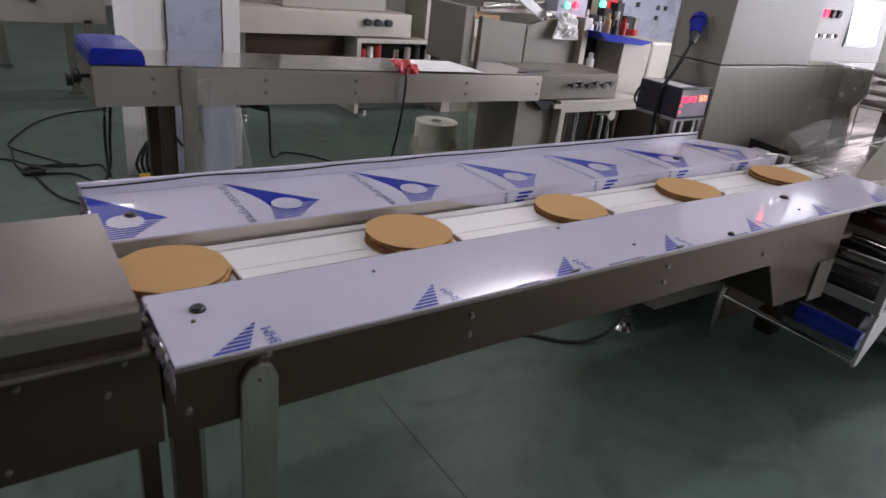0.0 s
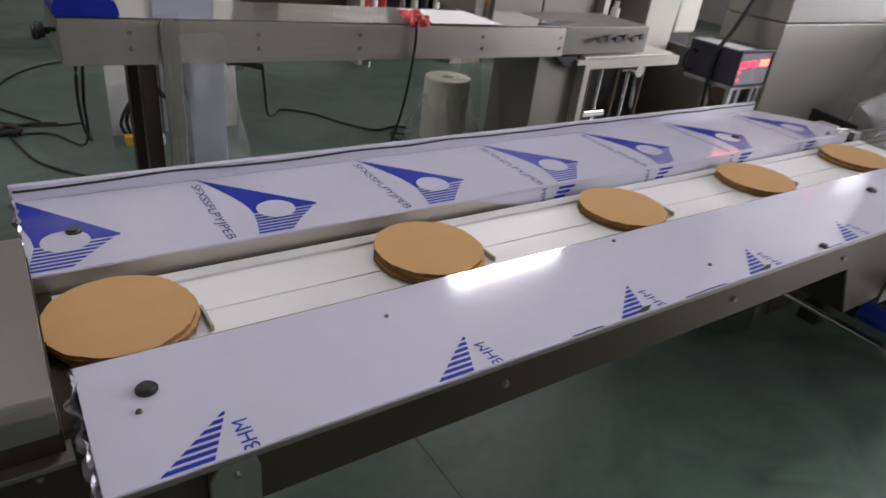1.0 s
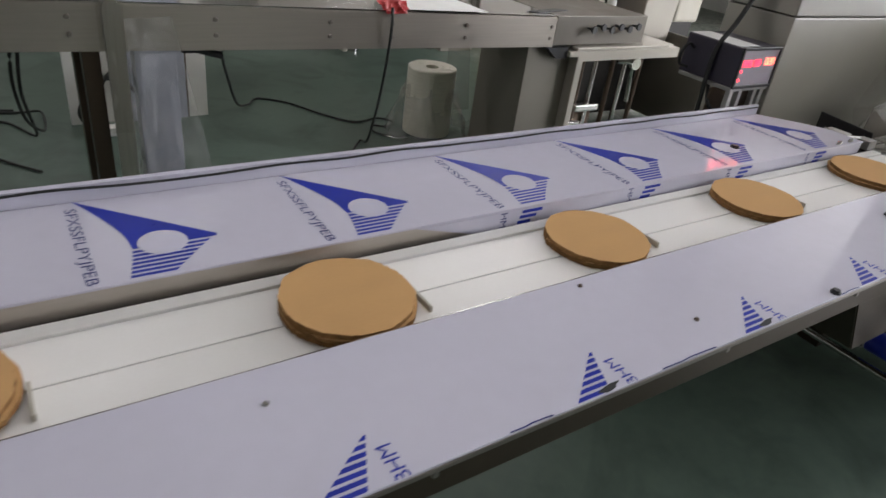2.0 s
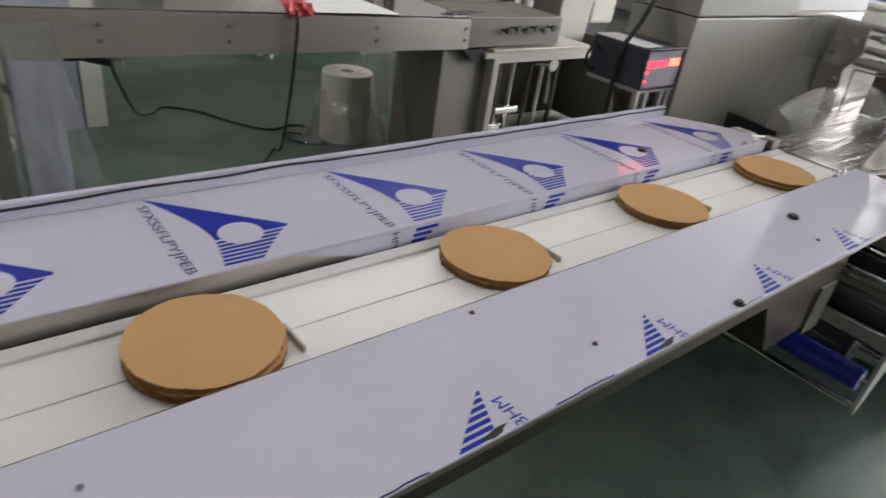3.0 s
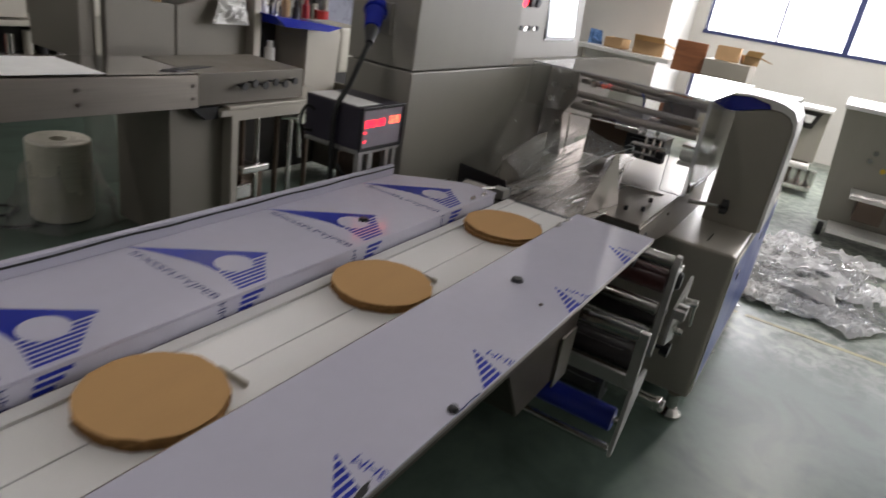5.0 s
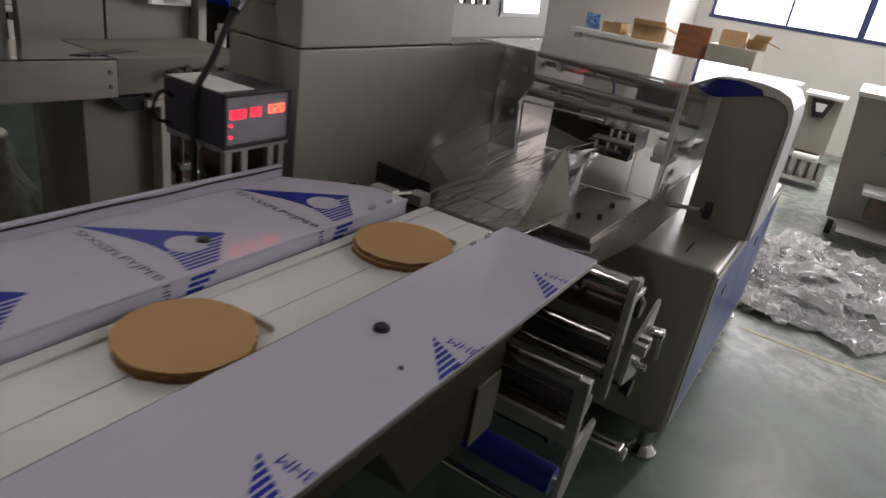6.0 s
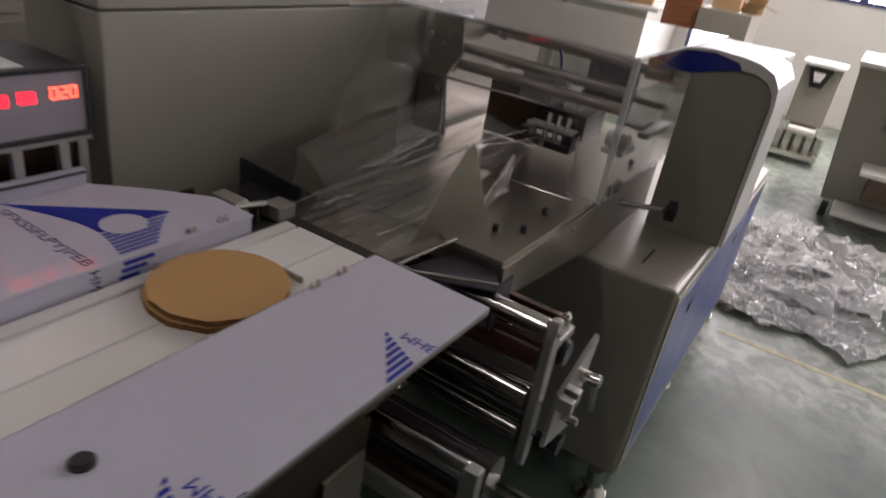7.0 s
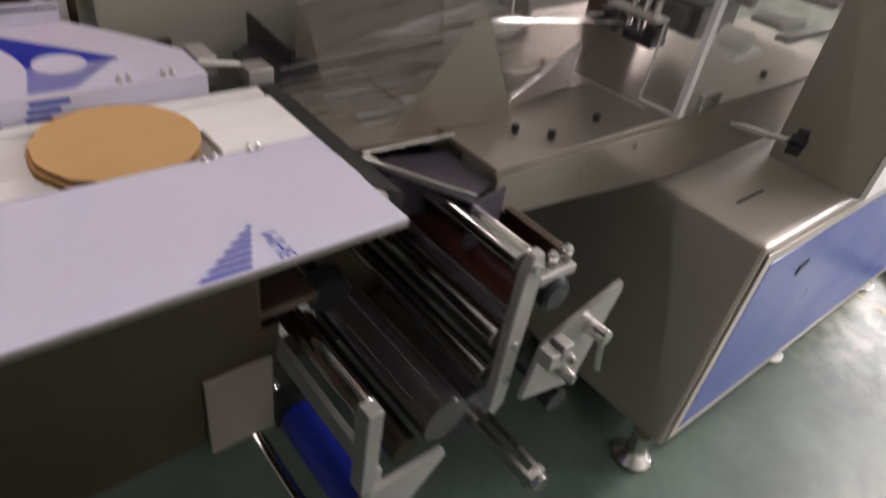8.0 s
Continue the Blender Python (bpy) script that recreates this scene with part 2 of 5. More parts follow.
def floor_material():
    """Green epoxy: cloudy stains, fine scuffs; towards the windows worn pale scratches with painted-in brightness."""
    m = mat("green_epoxy", (0.084, 0.118, 0.096), 0.34, 0, 0.14, 0.20, 1.3, 0.015, 25, rvar=0.05)
    t = m.node_tree
    N, L = t.nodes.new, t.links.new
    b = t.nodes["Principled BSDF"]
    old = b.inputs["Base Color"].links[0].from_socket
    co = N("ShaderNodeTexCoord")
    wv = N("ShaderNodeTexNoise")
    wv.inputs["Scale"].default_value, wv.inputs["Detail"].default_value, wv.inputs["Distortion"].default_value = 15, 10, 0.7
    L(co.outputs["Object"], wv.inputs[0])
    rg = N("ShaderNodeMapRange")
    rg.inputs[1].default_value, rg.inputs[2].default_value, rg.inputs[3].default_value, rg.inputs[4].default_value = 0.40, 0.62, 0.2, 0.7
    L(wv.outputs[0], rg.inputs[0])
    line = N("ShaderNodeTexNoise")
    line.inputs["Scale"].default_value, line.inputs["Detail"].default_value, line.inputs["Distortion"].default_value = 9, 5, 1.5
    L(co.outputs["Object"], line.inputs[0])
    mid, ridge = N("ShaderNodeMath"), N("ShaderNodeMath")
    mid.operation, ridge.operation = "SUBTRACT", "ABSOLUTE"
    mid.inputs[1].default_value = 0.5
    L(line.outputs[0], mid.inputs[0]), L(mid.outputs[0], ridge.inputs[0])
    thin = N("ShaderNodeMapRange")
    thin.inputs[1].default_value, thin.inputs[2].default_value, thin.inputs[3].default_value, thin.inputs[4].default_value = 0.003, 0.03, 0.16, 0.0
    L(ridge.outputs[0], thin.inputs[0])
    scuff_glare = N("ShaderNodeMath")
    scuff_glare.operation, scuff_glare.use_clamp = "ADD", True
    L(rg.outputs[0], scuff_glare.inputs[0]), L(thin.outputs[0], scuff_glare.inputs[1])
    big = N("ShaderNodeTexNoise")
    big.inputs["Scale"].default_value = 1.1
    L(co.outputs["Object"], big.inputs[0])
    patch = N("ShaderNodeMapRange")
    patch.inputs[1].default_value, patch.inputs[2].default_value, patch.inputs[3].default_value = 0.34, 0.58, 0.35
    L(big.outputs[0], patch.inputs[0])
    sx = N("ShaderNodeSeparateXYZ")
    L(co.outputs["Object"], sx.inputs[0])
    # past x 3.35 window brightness is mixed into the pale scuff colour
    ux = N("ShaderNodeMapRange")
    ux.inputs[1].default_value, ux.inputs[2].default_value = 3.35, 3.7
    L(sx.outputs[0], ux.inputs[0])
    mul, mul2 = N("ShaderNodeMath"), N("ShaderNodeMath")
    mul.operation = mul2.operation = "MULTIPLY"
    L(scuff_glare.outputs[0], mul.inputs[0]), L(ux.outputs[0], mul.inputs[1])
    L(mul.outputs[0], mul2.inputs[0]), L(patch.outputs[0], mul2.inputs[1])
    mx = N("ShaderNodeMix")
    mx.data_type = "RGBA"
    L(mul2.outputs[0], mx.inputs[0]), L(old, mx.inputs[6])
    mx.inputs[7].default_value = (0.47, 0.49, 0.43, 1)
    stain = N("ShaderNodeTexNoise")
    stain.inputs["Scale"].default_value, stain.inputs["Detail"].default_value, stain.inputs["Distortion"].default_value = 2.6, 7, 1.6
    L(co.outputs["Object"], stain.inputs[0])
    sr = N("ShaderNodeMapRange")
    sr.inputs[1].default_value, sr.inputs[2].default_value, sr.inputs[3].default_value, sr.inputs[4].default_value = 0.47, 0.72, 1.0, 0.66
    L(stain.outputs[0], sr.inputs[0])
    dirt = N("ShaderNodeVectorMath")
    dirt.operation = "SCALE"
    L(mx.outputs[2], dirt.inputs[0]), L(sr.outputs[0], dirt.inputs["Scale"])
    L(dirt.outputs[0], b.inputs["Base Color"])
    return m


FLOOR = floor_material()


# ---- mesh helpers ----
def box(x0, x1, y0, y1, z0, z1, bev=0.0, seg=2):
    bm = bmesh.new()
    bmesh.ops.create_cube(bm, size=1)
    for v in bm.verts:
        v.co = Vector((x0 + (v.co.x + 0.5) * (x1 - x0), y0 + (v.co.y + 0.5) * (y1 - y0), z0 + (v.co.z + 0.5) * (z1 - z0)))
    if bev:
        bmesh.ops.bevel(bm, geom=bm.edges[:], offset=bev, segments=seg, affect="EDGES", profile=0.6)
    return bm


def cyl(p, q, r, seg=24, r2=None, bev=0.0):
    p, q = Vector(p), Vector(q)
    bm = bmesh.new()
    bmesh.ops.create_cone(bm, cap_ends=True, segments=seg, radius1=r, radius2=r if r2 is None else r2, depth=(q - p).length)
    if bev:
        ends = [e for e in bm.edges if len({round(v.co.z, 5) for v in e.verts}) == 1]
        bmesh.ops.bevel(bm, geom=ends, offset=bev, segments=2, affect="EDGES")
    turn = (q - p).to_track_quat("Z", "Y").to_matrix().to_4x4()
    bm.transform(Matrix.Translation((p + q) / 2) @ turn)
    for f in bm.faces:
        f.smooth = len(f.verts) == 4
    return bm


def prism(poly, axis, a, b, bev=0.0):
    """A flat polygon, given in the two other axes in order, made thick from a to b along the axis."""
    bm = bmesh.new()
    put = {"x": lambda u, v, w: (w, u, v), "y": lambda u, v, w: (u, w, v), "z": lambda u, v, w: (u, v, w)}[axis]
    f = bm.faces.new([bm.verts.new(put(u, v, a)) for u, v in poly])
    d = Vector(put(0, 0, b - a))
    ext = bmesh.ops.extrude_face_region(bm, geom=[f])
    bmesh.ops.translate(bm, verts=[g for g in ext["geom"] if isinstance(g, bmesh.types.BMVert)], vec=d)
    bmesh.ops.recalc_face_normals(bm, faces=bm.faces[:])
    if bev:
        bmesh.ops.bevel(bm, geom=bm.edges[:], offset=bev, segments=2, affect="EDGES")
    return bm


def spline(pts, n=8):
    pts = [Vector(p) for p in pts]
    out = []
    for i in range(len(pts) - 1):
        p0, p1, p2, p3 = pts[max(i - 1, 0)], pts[i], pts[i + 1], pts[min(i + 2, len(pts) - 1)]
        for k in range(n):
            t = k / n
            out.append(0.5 * (2 * p1 + (p2 - p0) * t + (2 * p0 - 5 * p1 + 4 * p2 - p3) * t * t + (3 * p1 - p0 - 3 * p2 + p3) * t ** 3))
    return out + [pts[-1]]


def tube(pts, r, seg=8, smooth=True, n=8):
    path = spline(pts, n) if smooth else [Vector(p) for p in pts]
    bm = bmesh.new()
    rings = []
    for i, p in enumerate(path):
        d = (path[min(i + 1, len(path) - 1)] - path[max(i - 1, 0)]).normalized()
        side = d.cross(Vector((0.13, 0.21, 1.0))).normalized()
        up = side.cross(d)
        rings.append([bm.verts.new(p + r * (math.cos(a) * side + math.sin(a) * up)) for a in [2 * math.pi * k / seg for k in range(seg)]])
    for a, b in zip(rings, rings[1:]):
        for k in range(seg):
            bm.faces.new((a[k], a[(k + 1) % seg], b[(k + 1) % seg], b[k])).smooth = True
    bm.faces.new(rings[0][::-1]), bm.faces.new(rings[-1])
    return bm


def merge(*parts):
    out = bmesh.new()
    for bm in parts:
        me = bpy.data.meshes.new("tmp")
        bm.to_mesh(me)
        bm.free()
        out.from_mesh(me)
        bpy.data.meshes.remove(me)
    return out


def place_of(ob):
    p = Vector(ob.location)
    return p + place_of(ob.parent) if ob.parent else p


def thing(name, x, y, z, label, category, group="", kind=""):
    ob = new(name)
    ob.location = (x, y, z)
    ob.empty_display_size = 0.05
    return tagged(ob, label, category, group, kind)


def solid(name, bm, material, label="", category="", group="", kind="", at=(0, 0, 0)):
    """A top-level mesh."""
    bm.transform(Matrix.Translation(-Vector(at)))
    me = bpy.data.meshes.new(name)
    bm.to_mesh(me)
    soft_faces = [f.smooth for f in bm.faces]
    bm.free()
    me.set_sharp_from_angle(angle=radians(35))
    me.polygons.foreach_set("use_smooth", soft_faces)
    me.materials.append(material)
    ob = new(name, me)
    ob.location = at
    return tagged(ob, label, category, group, kind)


def part(name, bm, material, parent, label="", kind=""):
    """One mesh under a thing or under a part; the bmesh is in the world's metres."""
    ob = solid(name, bm, material, label, "", "", kind, tuple(place_of(parent)))
    ob.parent = parent
    ob.location = (0, 0, 0)
    return ob


def text_mesh(words, size):
    cu = bpy.data.curves.new("letters", "FONT")
    cu.body, cu.size = words, size
    ob = bpy.data.objects.new("letters", cu)
    me = bpy.data.meshes.new_from_object(ob)
    bm = bmesh.new()
    bm.from_mesh(me)
    bpy.data.objects.remove(ob)
    bpy.data.curves.remove(cu)
    bpy.data.meshes.remove(me)
    return bm


def flat(poly, z):
    bm = bmesh.new()
    bm.faces.new([bm.verts.new((x, y, z)) for x, y in poly])
    if bm.faces[:][0].normal.z < 0:
        bmesh.ops.reverse_faces(bm, faces=bm.faces[:])
    return bm


def crumple(corners, nu, nv, amp, seed, scale=8.0, stretch=(1, 1, 1), soft=True):
    """A wrinkled sheet over four corners, with sharp folds."""
    a, b, c, d = [Vector(p) for p in corners]
    bm = bmesh.new()
    nrm = (b - a).cross(d - a).normalized()
    rows = []
    for i in range(nu + 1):
        u = i / nu
        row = []
        for j in range(nv + 1):
            v = j / nv
            p = (a * (1 - u) + b * u) * (1 - v) + (d * (1 - u) + c * u) * v
            q = Vector((p.x * stretch[0], p.y * stretch[1], p.z * stretch[2])) * scale + Vector((seed * 3.1, seed, -seed))
            h = 1 - 2 * abs(noise.noise(q)) + 0.5 * (1 - 2 * abs(noise.noise(q * 2.3)))
            e = min(1, 6 * min(u, 1 - u) + 0.3, 6 * min(v, 1 - v) + 0.3)
            row.append(bm.verts.new(p + nrm * amp * e * (h - 0.75)))
        rows.append(row)
    for i in range(nu):
        for j in range(nv):
            bm.faces.new((rows[i][j], rows[i + 1][j], rows[i + 1][j + 1], rows[i][j + 1])).smooth = soft
    return bm


def bolt(parent, x, y, z, axis="y", r=0.009, h=0.006, material=None):
    d = {"x": (h, 0, 0), "y": (0, -h, 0), "z": (0, 0, h)}[axis]
    return part("bolt", cyl((x, y, z), (x + d[0], y + d[1], z + d[2]), r, 20, r * 0.75), material or COVERSTEEL, parent)


def rod(name, parent, p, q, r, material, label="", seg=20):
    return part(name, cyl(p, q, r, seg, bev=min(0.002, r * 0.3)), material, parent, label)


# ---- setting ----
X0, X1, Y0, Y1, HZ = -9.0, 9.2, -6.5, 12.0, 4.2
solid("floor", box(X0 - 0.2, X1 + 0.2, Y0 - 0.2, Y1 + 0.2, -0.25, 0), FLOOR, "green epoxy factory floor, stained and scuffed, with painted window brightness and film scraps", "floor", kind="structure")
solid("ceiling", box(X0 - 0.2, X1 + 0.2, Y0 - 0.2, Y1 + 0.2, HZ, HZ + 0.2), CEIL, "plain pale factory ceiling", "ceiling", kind="structure")
solid("wall_west", box(X0 - 0.2, X0, Y0 - 0.2, Y1 + 0.2, 0, HZ), WALLP, "plain off-white factory wall", "wall", kind="structure")
solid("wall_south", box(X0, X1, Y0 - 0.2, Y0, 0, HZ), WALLP, "plain off-white factory wall", "wall", kind="structure")
solid("wall_north", box(X0, X1, Y1, Y1 + 0.2, 0, HZ), WALLP, "plain off-white factory wall", "wall", kind="structure")
WY0, WY1, WZ0, WZ1 = -5.0, 1.42, 1.17, 3.0
east = thing("wall_east", X1, 0, 0, "off-white factory wall with a band of large windows", "wall", kind="structure")
part("wall_panel", box(X1, X1 + 0.2, Y0, Y1, 0, WZ0), WALLP, east)
part("wall_panel", box(X1, X1 + 0.2, Y0, Y1, WZ1, HZ), WALLP, east)
part("wall_panel", box(X1, X1 + 0.2, WY1, Y1, WZ0, WZ1), WALLP, east)
part("wall_panel", box(X1, X1 + 0.2, Y0, WY0, WZ0, WZ1), WALLP, east)
NAVY = mat("navy_window_frame", (0.045, 0.06, 0.16), 0.4)
win = thing("window_1", X1, WY0, WZ0, "large factory window in a dark blue metal frame", "window", kind="structure")
for yy, w in ((WY1 - 0.03, 0.03), (-0.12, 0.07), (0.60, 0.022), (-0.95, 0.022), (-1.75, 0.07), (-2.6, 0.022), (-3.4, 0.07), (-4.2, 0.022), (WY0 + 0.03, 0.03)):
    part("window_frame", box(X1 - 0.01, X1 + 0.06, yy - w / 2, yy + w / 2, WZ0 + 0.04, WZ1 - 0.04), NAVY, win)
part("window_frame", box(X1 - 0.01, X1 + 0.06, WY0, WY1, WZ0, WZ0 + 0.04), NAVY, win)
part("window_frame", box(X1 - 0.01, X1 + 0.06, WY0, WY1, WZ1 - 0.04, WZ1), NAVY, win)
solid("backdrop", box(X1 + 1.2, X1 + 1.25, -9, 4, 0, 5), DAYLIGHT, "bright daylight outside the windows", "backdrop", kind="structure")
pier = thing("wall_pier", 8.0, 1.55, 0, "pale grey wall pier beside the windows", "wall", kind="structure")
part("pier_wall", box(8.0, X1, 1.56, 4.4, 0, HZ), WALLP, pier)

# unseen battens at every lamp above, the added fill ones included
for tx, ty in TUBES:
    lamp = thing("unseen_ceiling_lamp", tx, ty, TUBE_Z, "white fluorescent batten lamp out of view, mostly added as fill, hung from the ceiling", "lamp", "ceiling lamps")
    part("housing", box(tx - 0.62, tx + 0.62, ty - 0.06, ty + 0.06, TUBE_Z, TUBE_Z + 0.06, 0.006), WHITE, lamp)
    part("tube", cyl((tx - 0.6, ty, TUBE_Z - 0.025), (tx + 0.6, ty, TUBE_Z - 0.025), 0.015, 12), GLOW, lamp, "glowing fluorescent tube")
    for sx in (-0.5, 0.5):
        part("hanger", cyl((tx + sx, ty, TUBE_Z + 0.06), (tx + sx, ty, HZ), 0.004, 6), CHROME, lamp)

# floor joint
solid("floor_joint", merge(box(0.661, 0.6645, -0.6, 0.72, 0.0, 0.0006), box(-6, 9, 5.2, 5.206, 0.0, 0.0006)), DARKGAP, "thin dark joint in the green floor", "floor joint", kind="structure")

solid("floor_marking", merge(box(3.895, 3.925, -4.0, -0.26, 0.0, 0.0012), box(3.90, 3.922, -0.22, 0.6, 0.0, 0.0012)), mat("worn_marking_paint", (0.40, 0.36, 0.22), 0.6, 0, 0.3, 0.3, 14), "thin worn pale yellow line on the floor", "floor marking", kind="structure")

# ---- infeed conveyor ----
H = 0.85
PX0, PX1 = -0.128, 2.03
conv = thing("infeed_conveyor", 0.9, 0.25, 0, "stainless infeed conveyor with a white belt and film-covered guide plates", "conveyor")
near_p = part("near_guide_plate", box(PX0, PX1, -0.066, 0.136, H - 0.004, H, 0.0012), FILM, conv, "guide plate under pale protective film with blue print")
part("outer_lip", box(PX0, PX1, -0.0662, -0.0625, H - 0.012, H - 0.0045, 0.001), COVERSTEEL, conv, "bare steel folded lip")
part("inner_lip", prism([(0.1315, H - 0.040), (0.1375, H - 0.040), (0.1405, H - 0.010), (0.1402, H - 0.004), (0.1390, H - 0.0015), (0.1370, H - 0.0002), (0.1362, H - 0.0002), (0.1362, H - 0.0045), (0.1315, H - 0.0045)], "x", PX0, PX1), CHROME, conv, "bare steel folded lip")
far_poly = [(-0.15, 0.356), (1.985, 0.350), (1.985, 0.44), (1.93, 0.52), (1.862, 0.60), (-0.15, 0.60)]
far_p = part("far_guide_plate", prism(far_poly, "z", H - 0.004, H, 0.001), FILM, conv,
             "guide plate under pale protective film with blue print")
lip_p = part("film_lip", prism([(0.585, H - 0.0045), (0.70, H - 0.035), (1.985, H - 0.035), (1.985, H - 0.0045)], "y", 0.3535, 0.3565, 0.001), FILM, conv, "film-covered front lip")
part("far_lip", box(-0.15, 0.72, 0.357, 0.3605, H - 0.037, H - 0.0045, 0.001), STEEL, conv, "bare steel lip")
part("upstand", merge(box(-0.155, 1.862, 0.6015, 0.606, H - 0.05, H + 0.026, 0.001), box(-0.155, 1.862, 0.6065, 0.613, H + 0.021, H + 0.026, 0.001)), FILM, conv)
part("film_edge", tube([(x, 0.5985 + 0.0025 * math.sin(9 * x) * math.sin(23 * x), H + 0.020 + 0.005 * noise.noise(Vector((x * 5, 0, 0)))) for x in np.linspace(-0.15, 1.86, 60)], 0.0022, 6, True, 3), RUBBER, conv, "dark peeled film edge")

# blue print on the plates
LOGO = [(0, 0), (0.168, -0.160), (0.166, -0.1665), (0.0535, -0.1665), (0.052, -0.14), (0.048, -0.118), (0.040, -0.092), (0.026, -0.055), (0.012, -0.022)]


def edge_left(d):
    return 0.053 - 0.017 * ((d - 0.165) / 0.08) ** 1.3


def edge_right(d):
    return 0.164 - 0.080 * ((d - 0.165) / 0.085) ** 0.9


def clip_x(poly, lo, hi):
    out = []
    for (x, y) in poly:
        out.append((min(max(x, lo), hi), y))
    return out


for k in range(7):
    tx, ty = 0.128 + 0.3195 * (k - 1), 0.600
    part("printed_sail", flat(clip_x([(tx + x, ty + y) for x, y in LOGO], -0.1495, 3), H + 0.0004), INK, far_p, "blue printed sail mark")
    for i in range(8):
        d0 = 0.1715 + i * 0.0100
        d1 = d0 + 0.0060
        if ty - d1 < 0.3575:
            break
        part("printed_stripe", flat(clip_x([(tx + edge_left(d0), ty - d0), (tx + edge_right(d0), ty - d0), (tx + edge_right(d1), ty - d1), (tx + edge_left(d1), ty - d1)], -0.1495, 3), H + 0.0004), INK, far_p)
    part("printed_disc", flat([(tx + 0.094 + 0.033 * math.cos(a), ty - 0.160 + 0.033 * math.sin(a)) for a in np.linspace(0, 2 * math.pi, 33)[:-1]], H + 0.0008), FILM, far_p, "pale round gap in the mark")
    if k > 0:
        bm = text_mesh("SFXSSFLPYJPEB", 0.0215)
        wide = max(v.co.x for v in bm.verts)
        bm.transform(Matrix.Translation((tx - 0.012, ty - 0.022, H + 0.0004)) @ pose(0, 0, 0, 0, 0, -90) @ Matrix.Diagonal((0.216 / wide, 1, 1, 1)))
        part("printed_letters", bm, LETTER, far_p, "row of dark blue printed letters")
    if k >= 3:
        for i in range(3):
            z1 = H - 0.007 - i * 0.010
            part("printed_stripe", box(tx + 0.036 - 0.004 * i, tx + 0.082 - 0.012 * i, 0.3527, 0.3531, z1 - 0.006, z1), INK, lip_p)
        bm = text_mesh("HM", 0.021)
        bm.transform(Matrix.Translation((tx - 0.012, 0.3528, H - 0.004)) @ pose(0, 0, 0, 90, 0, 0) @ pose(0, 0, 0, 0, 0, -90))
        part("printed_letters", bm, LETTER, lip_p)
for k in range(7):
    tx, ty = 1.88 / 6 * k, 0.0
    for i in range(8):
        d0, d1 = 0.002 + i * 0.0094, 0.002 + i * 0.0094 + 0.0058
        if d1 > 0.065:
            break
        part("printed_stripe", flat([(tx - 1.23 * d0 - 0.001, ty - d0), (tx - 0.46 * d0 + 0.001, ty - d0), (tx - 0.46 * d1 + 0.001, ty - d1), (tx - 1.23 * d1 - 0.001, ty - d1)], H + 0.0004), INK, near_p)
    bm = text_mesh("BHM", 0.0245)
    bm.transform(Matrix.Translation((tx + 0.017, ty - 0.0705, H + 0.0004)) @ pose(0, 0, 0, 0, 0, 90))
    for v in bm.verts:
        v.co.y = max(v.co.y, -0.0652)
    part("printed_letters", bm, INK, near_p, "dark blue printed letters")

for x0, x1 in ((0.450, 0.508), (0.689, 0.792), (1.10, 1.16), (1.52, 1.60)):
    part("film_cut", tube([(x0 + (x1 - x0) * q / 6, -0.0650 + 0.0006 * math.sin(5 * q), H + 0.0006 + 0.0006 * (q % 2)) for q in range(7)], 0.0009, 6), LETTER, near_p, "dark cut edge in the film")
for x in (0.600, 0.914):
    part("ink_smudge", flat([(x + 0.017 * math.cos(a) * (1 + 0.3 * math.sin(3 * a)), -0.0605 + 0.0045 * math.sin(a) + 0.16 * 0.017 * math.cos(a)) for a in np.linspace(0, 2 * math.pi, 17)[:-1]], H + 0.0008), RUBBER, near_p, "small black smear")

# knobs and screws on the plates
for x, y, r, plate in ((-0.064, 0.066, 0.0105, near_p), (1.53, 0.062, 0.0105, near_p), (-0.083, 0.467, 0.0105, far_p), (1.528, 0.434, 0.010, far_p), (1.102, -0.058, 0.007, near_p)):
    part("plug", merge(cyl((x, y, H), (x, y, H + 0.0065), r, 20, r * 0.85), cyl((x, y, H), (x, y, H + 0.003), r * 1.15, 16)), BLACK, plate, "black plastic hole plug")
for x, y in ((-0.078, 0.035), (1.474, -0.014), (0.82, -0.012), (0.72, 0.118)):
    part("screw", cyl((x, y, H), (x, y, H + 0.0025), 0.004, 10, 0.003), DARKSTEEL, near_p)
part("screw", cyl((0.241, 0.08, H), (0.241, 0.08, H + 0.002), 0.0035, 10), CHROME, near_p)

for x, y, plate in ((1.893, 0.131, near_p), (1.947, 0.131, near_p), (1.876, 0.361, far_p), (1.933, 0.361, far_p)):
    for dx in (-0.006, 0.006):
        part("stud", merge(cyl((x + dx, y, H), (x + dx, y, H + 0.009), 0.0022, 10), cyl((x + dx, y, H), (x + dx, y, H + 0.004), 0.0042, 6)), CHROME, plate, "small bright stud and nut")

# belt, slot and frame
BZ = 0.816
part("belt", merge(box(PX0 - 0.05, 2.062, 0.145, 0.236, BZ - 0.006, BZ, 0.0015), box(PX0 - 0.05, 2.062, 0.2385, 0.322, BZ - 0.006, BZ, 0.0015)), BELT, conv, "white belt bed with a lug slot")
part("belt_border", box(PX0 - 0.05, 2.055, 0.3235, 0.347, BZ - 0.005, BZ + 0.004, 0.001), BELT_EDGE, conv)
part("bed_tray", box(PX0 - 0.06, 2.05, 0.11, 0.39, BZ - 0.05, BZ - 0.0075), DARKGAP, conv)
part("belt_end_plate", prism([(2.066, 0.05), (2.092, 0.02), (2.094, 0.37), (2.066, 0.38)], "z", BZ - 0.030, BZ - 0.004, 0.001), BLACK, conv)
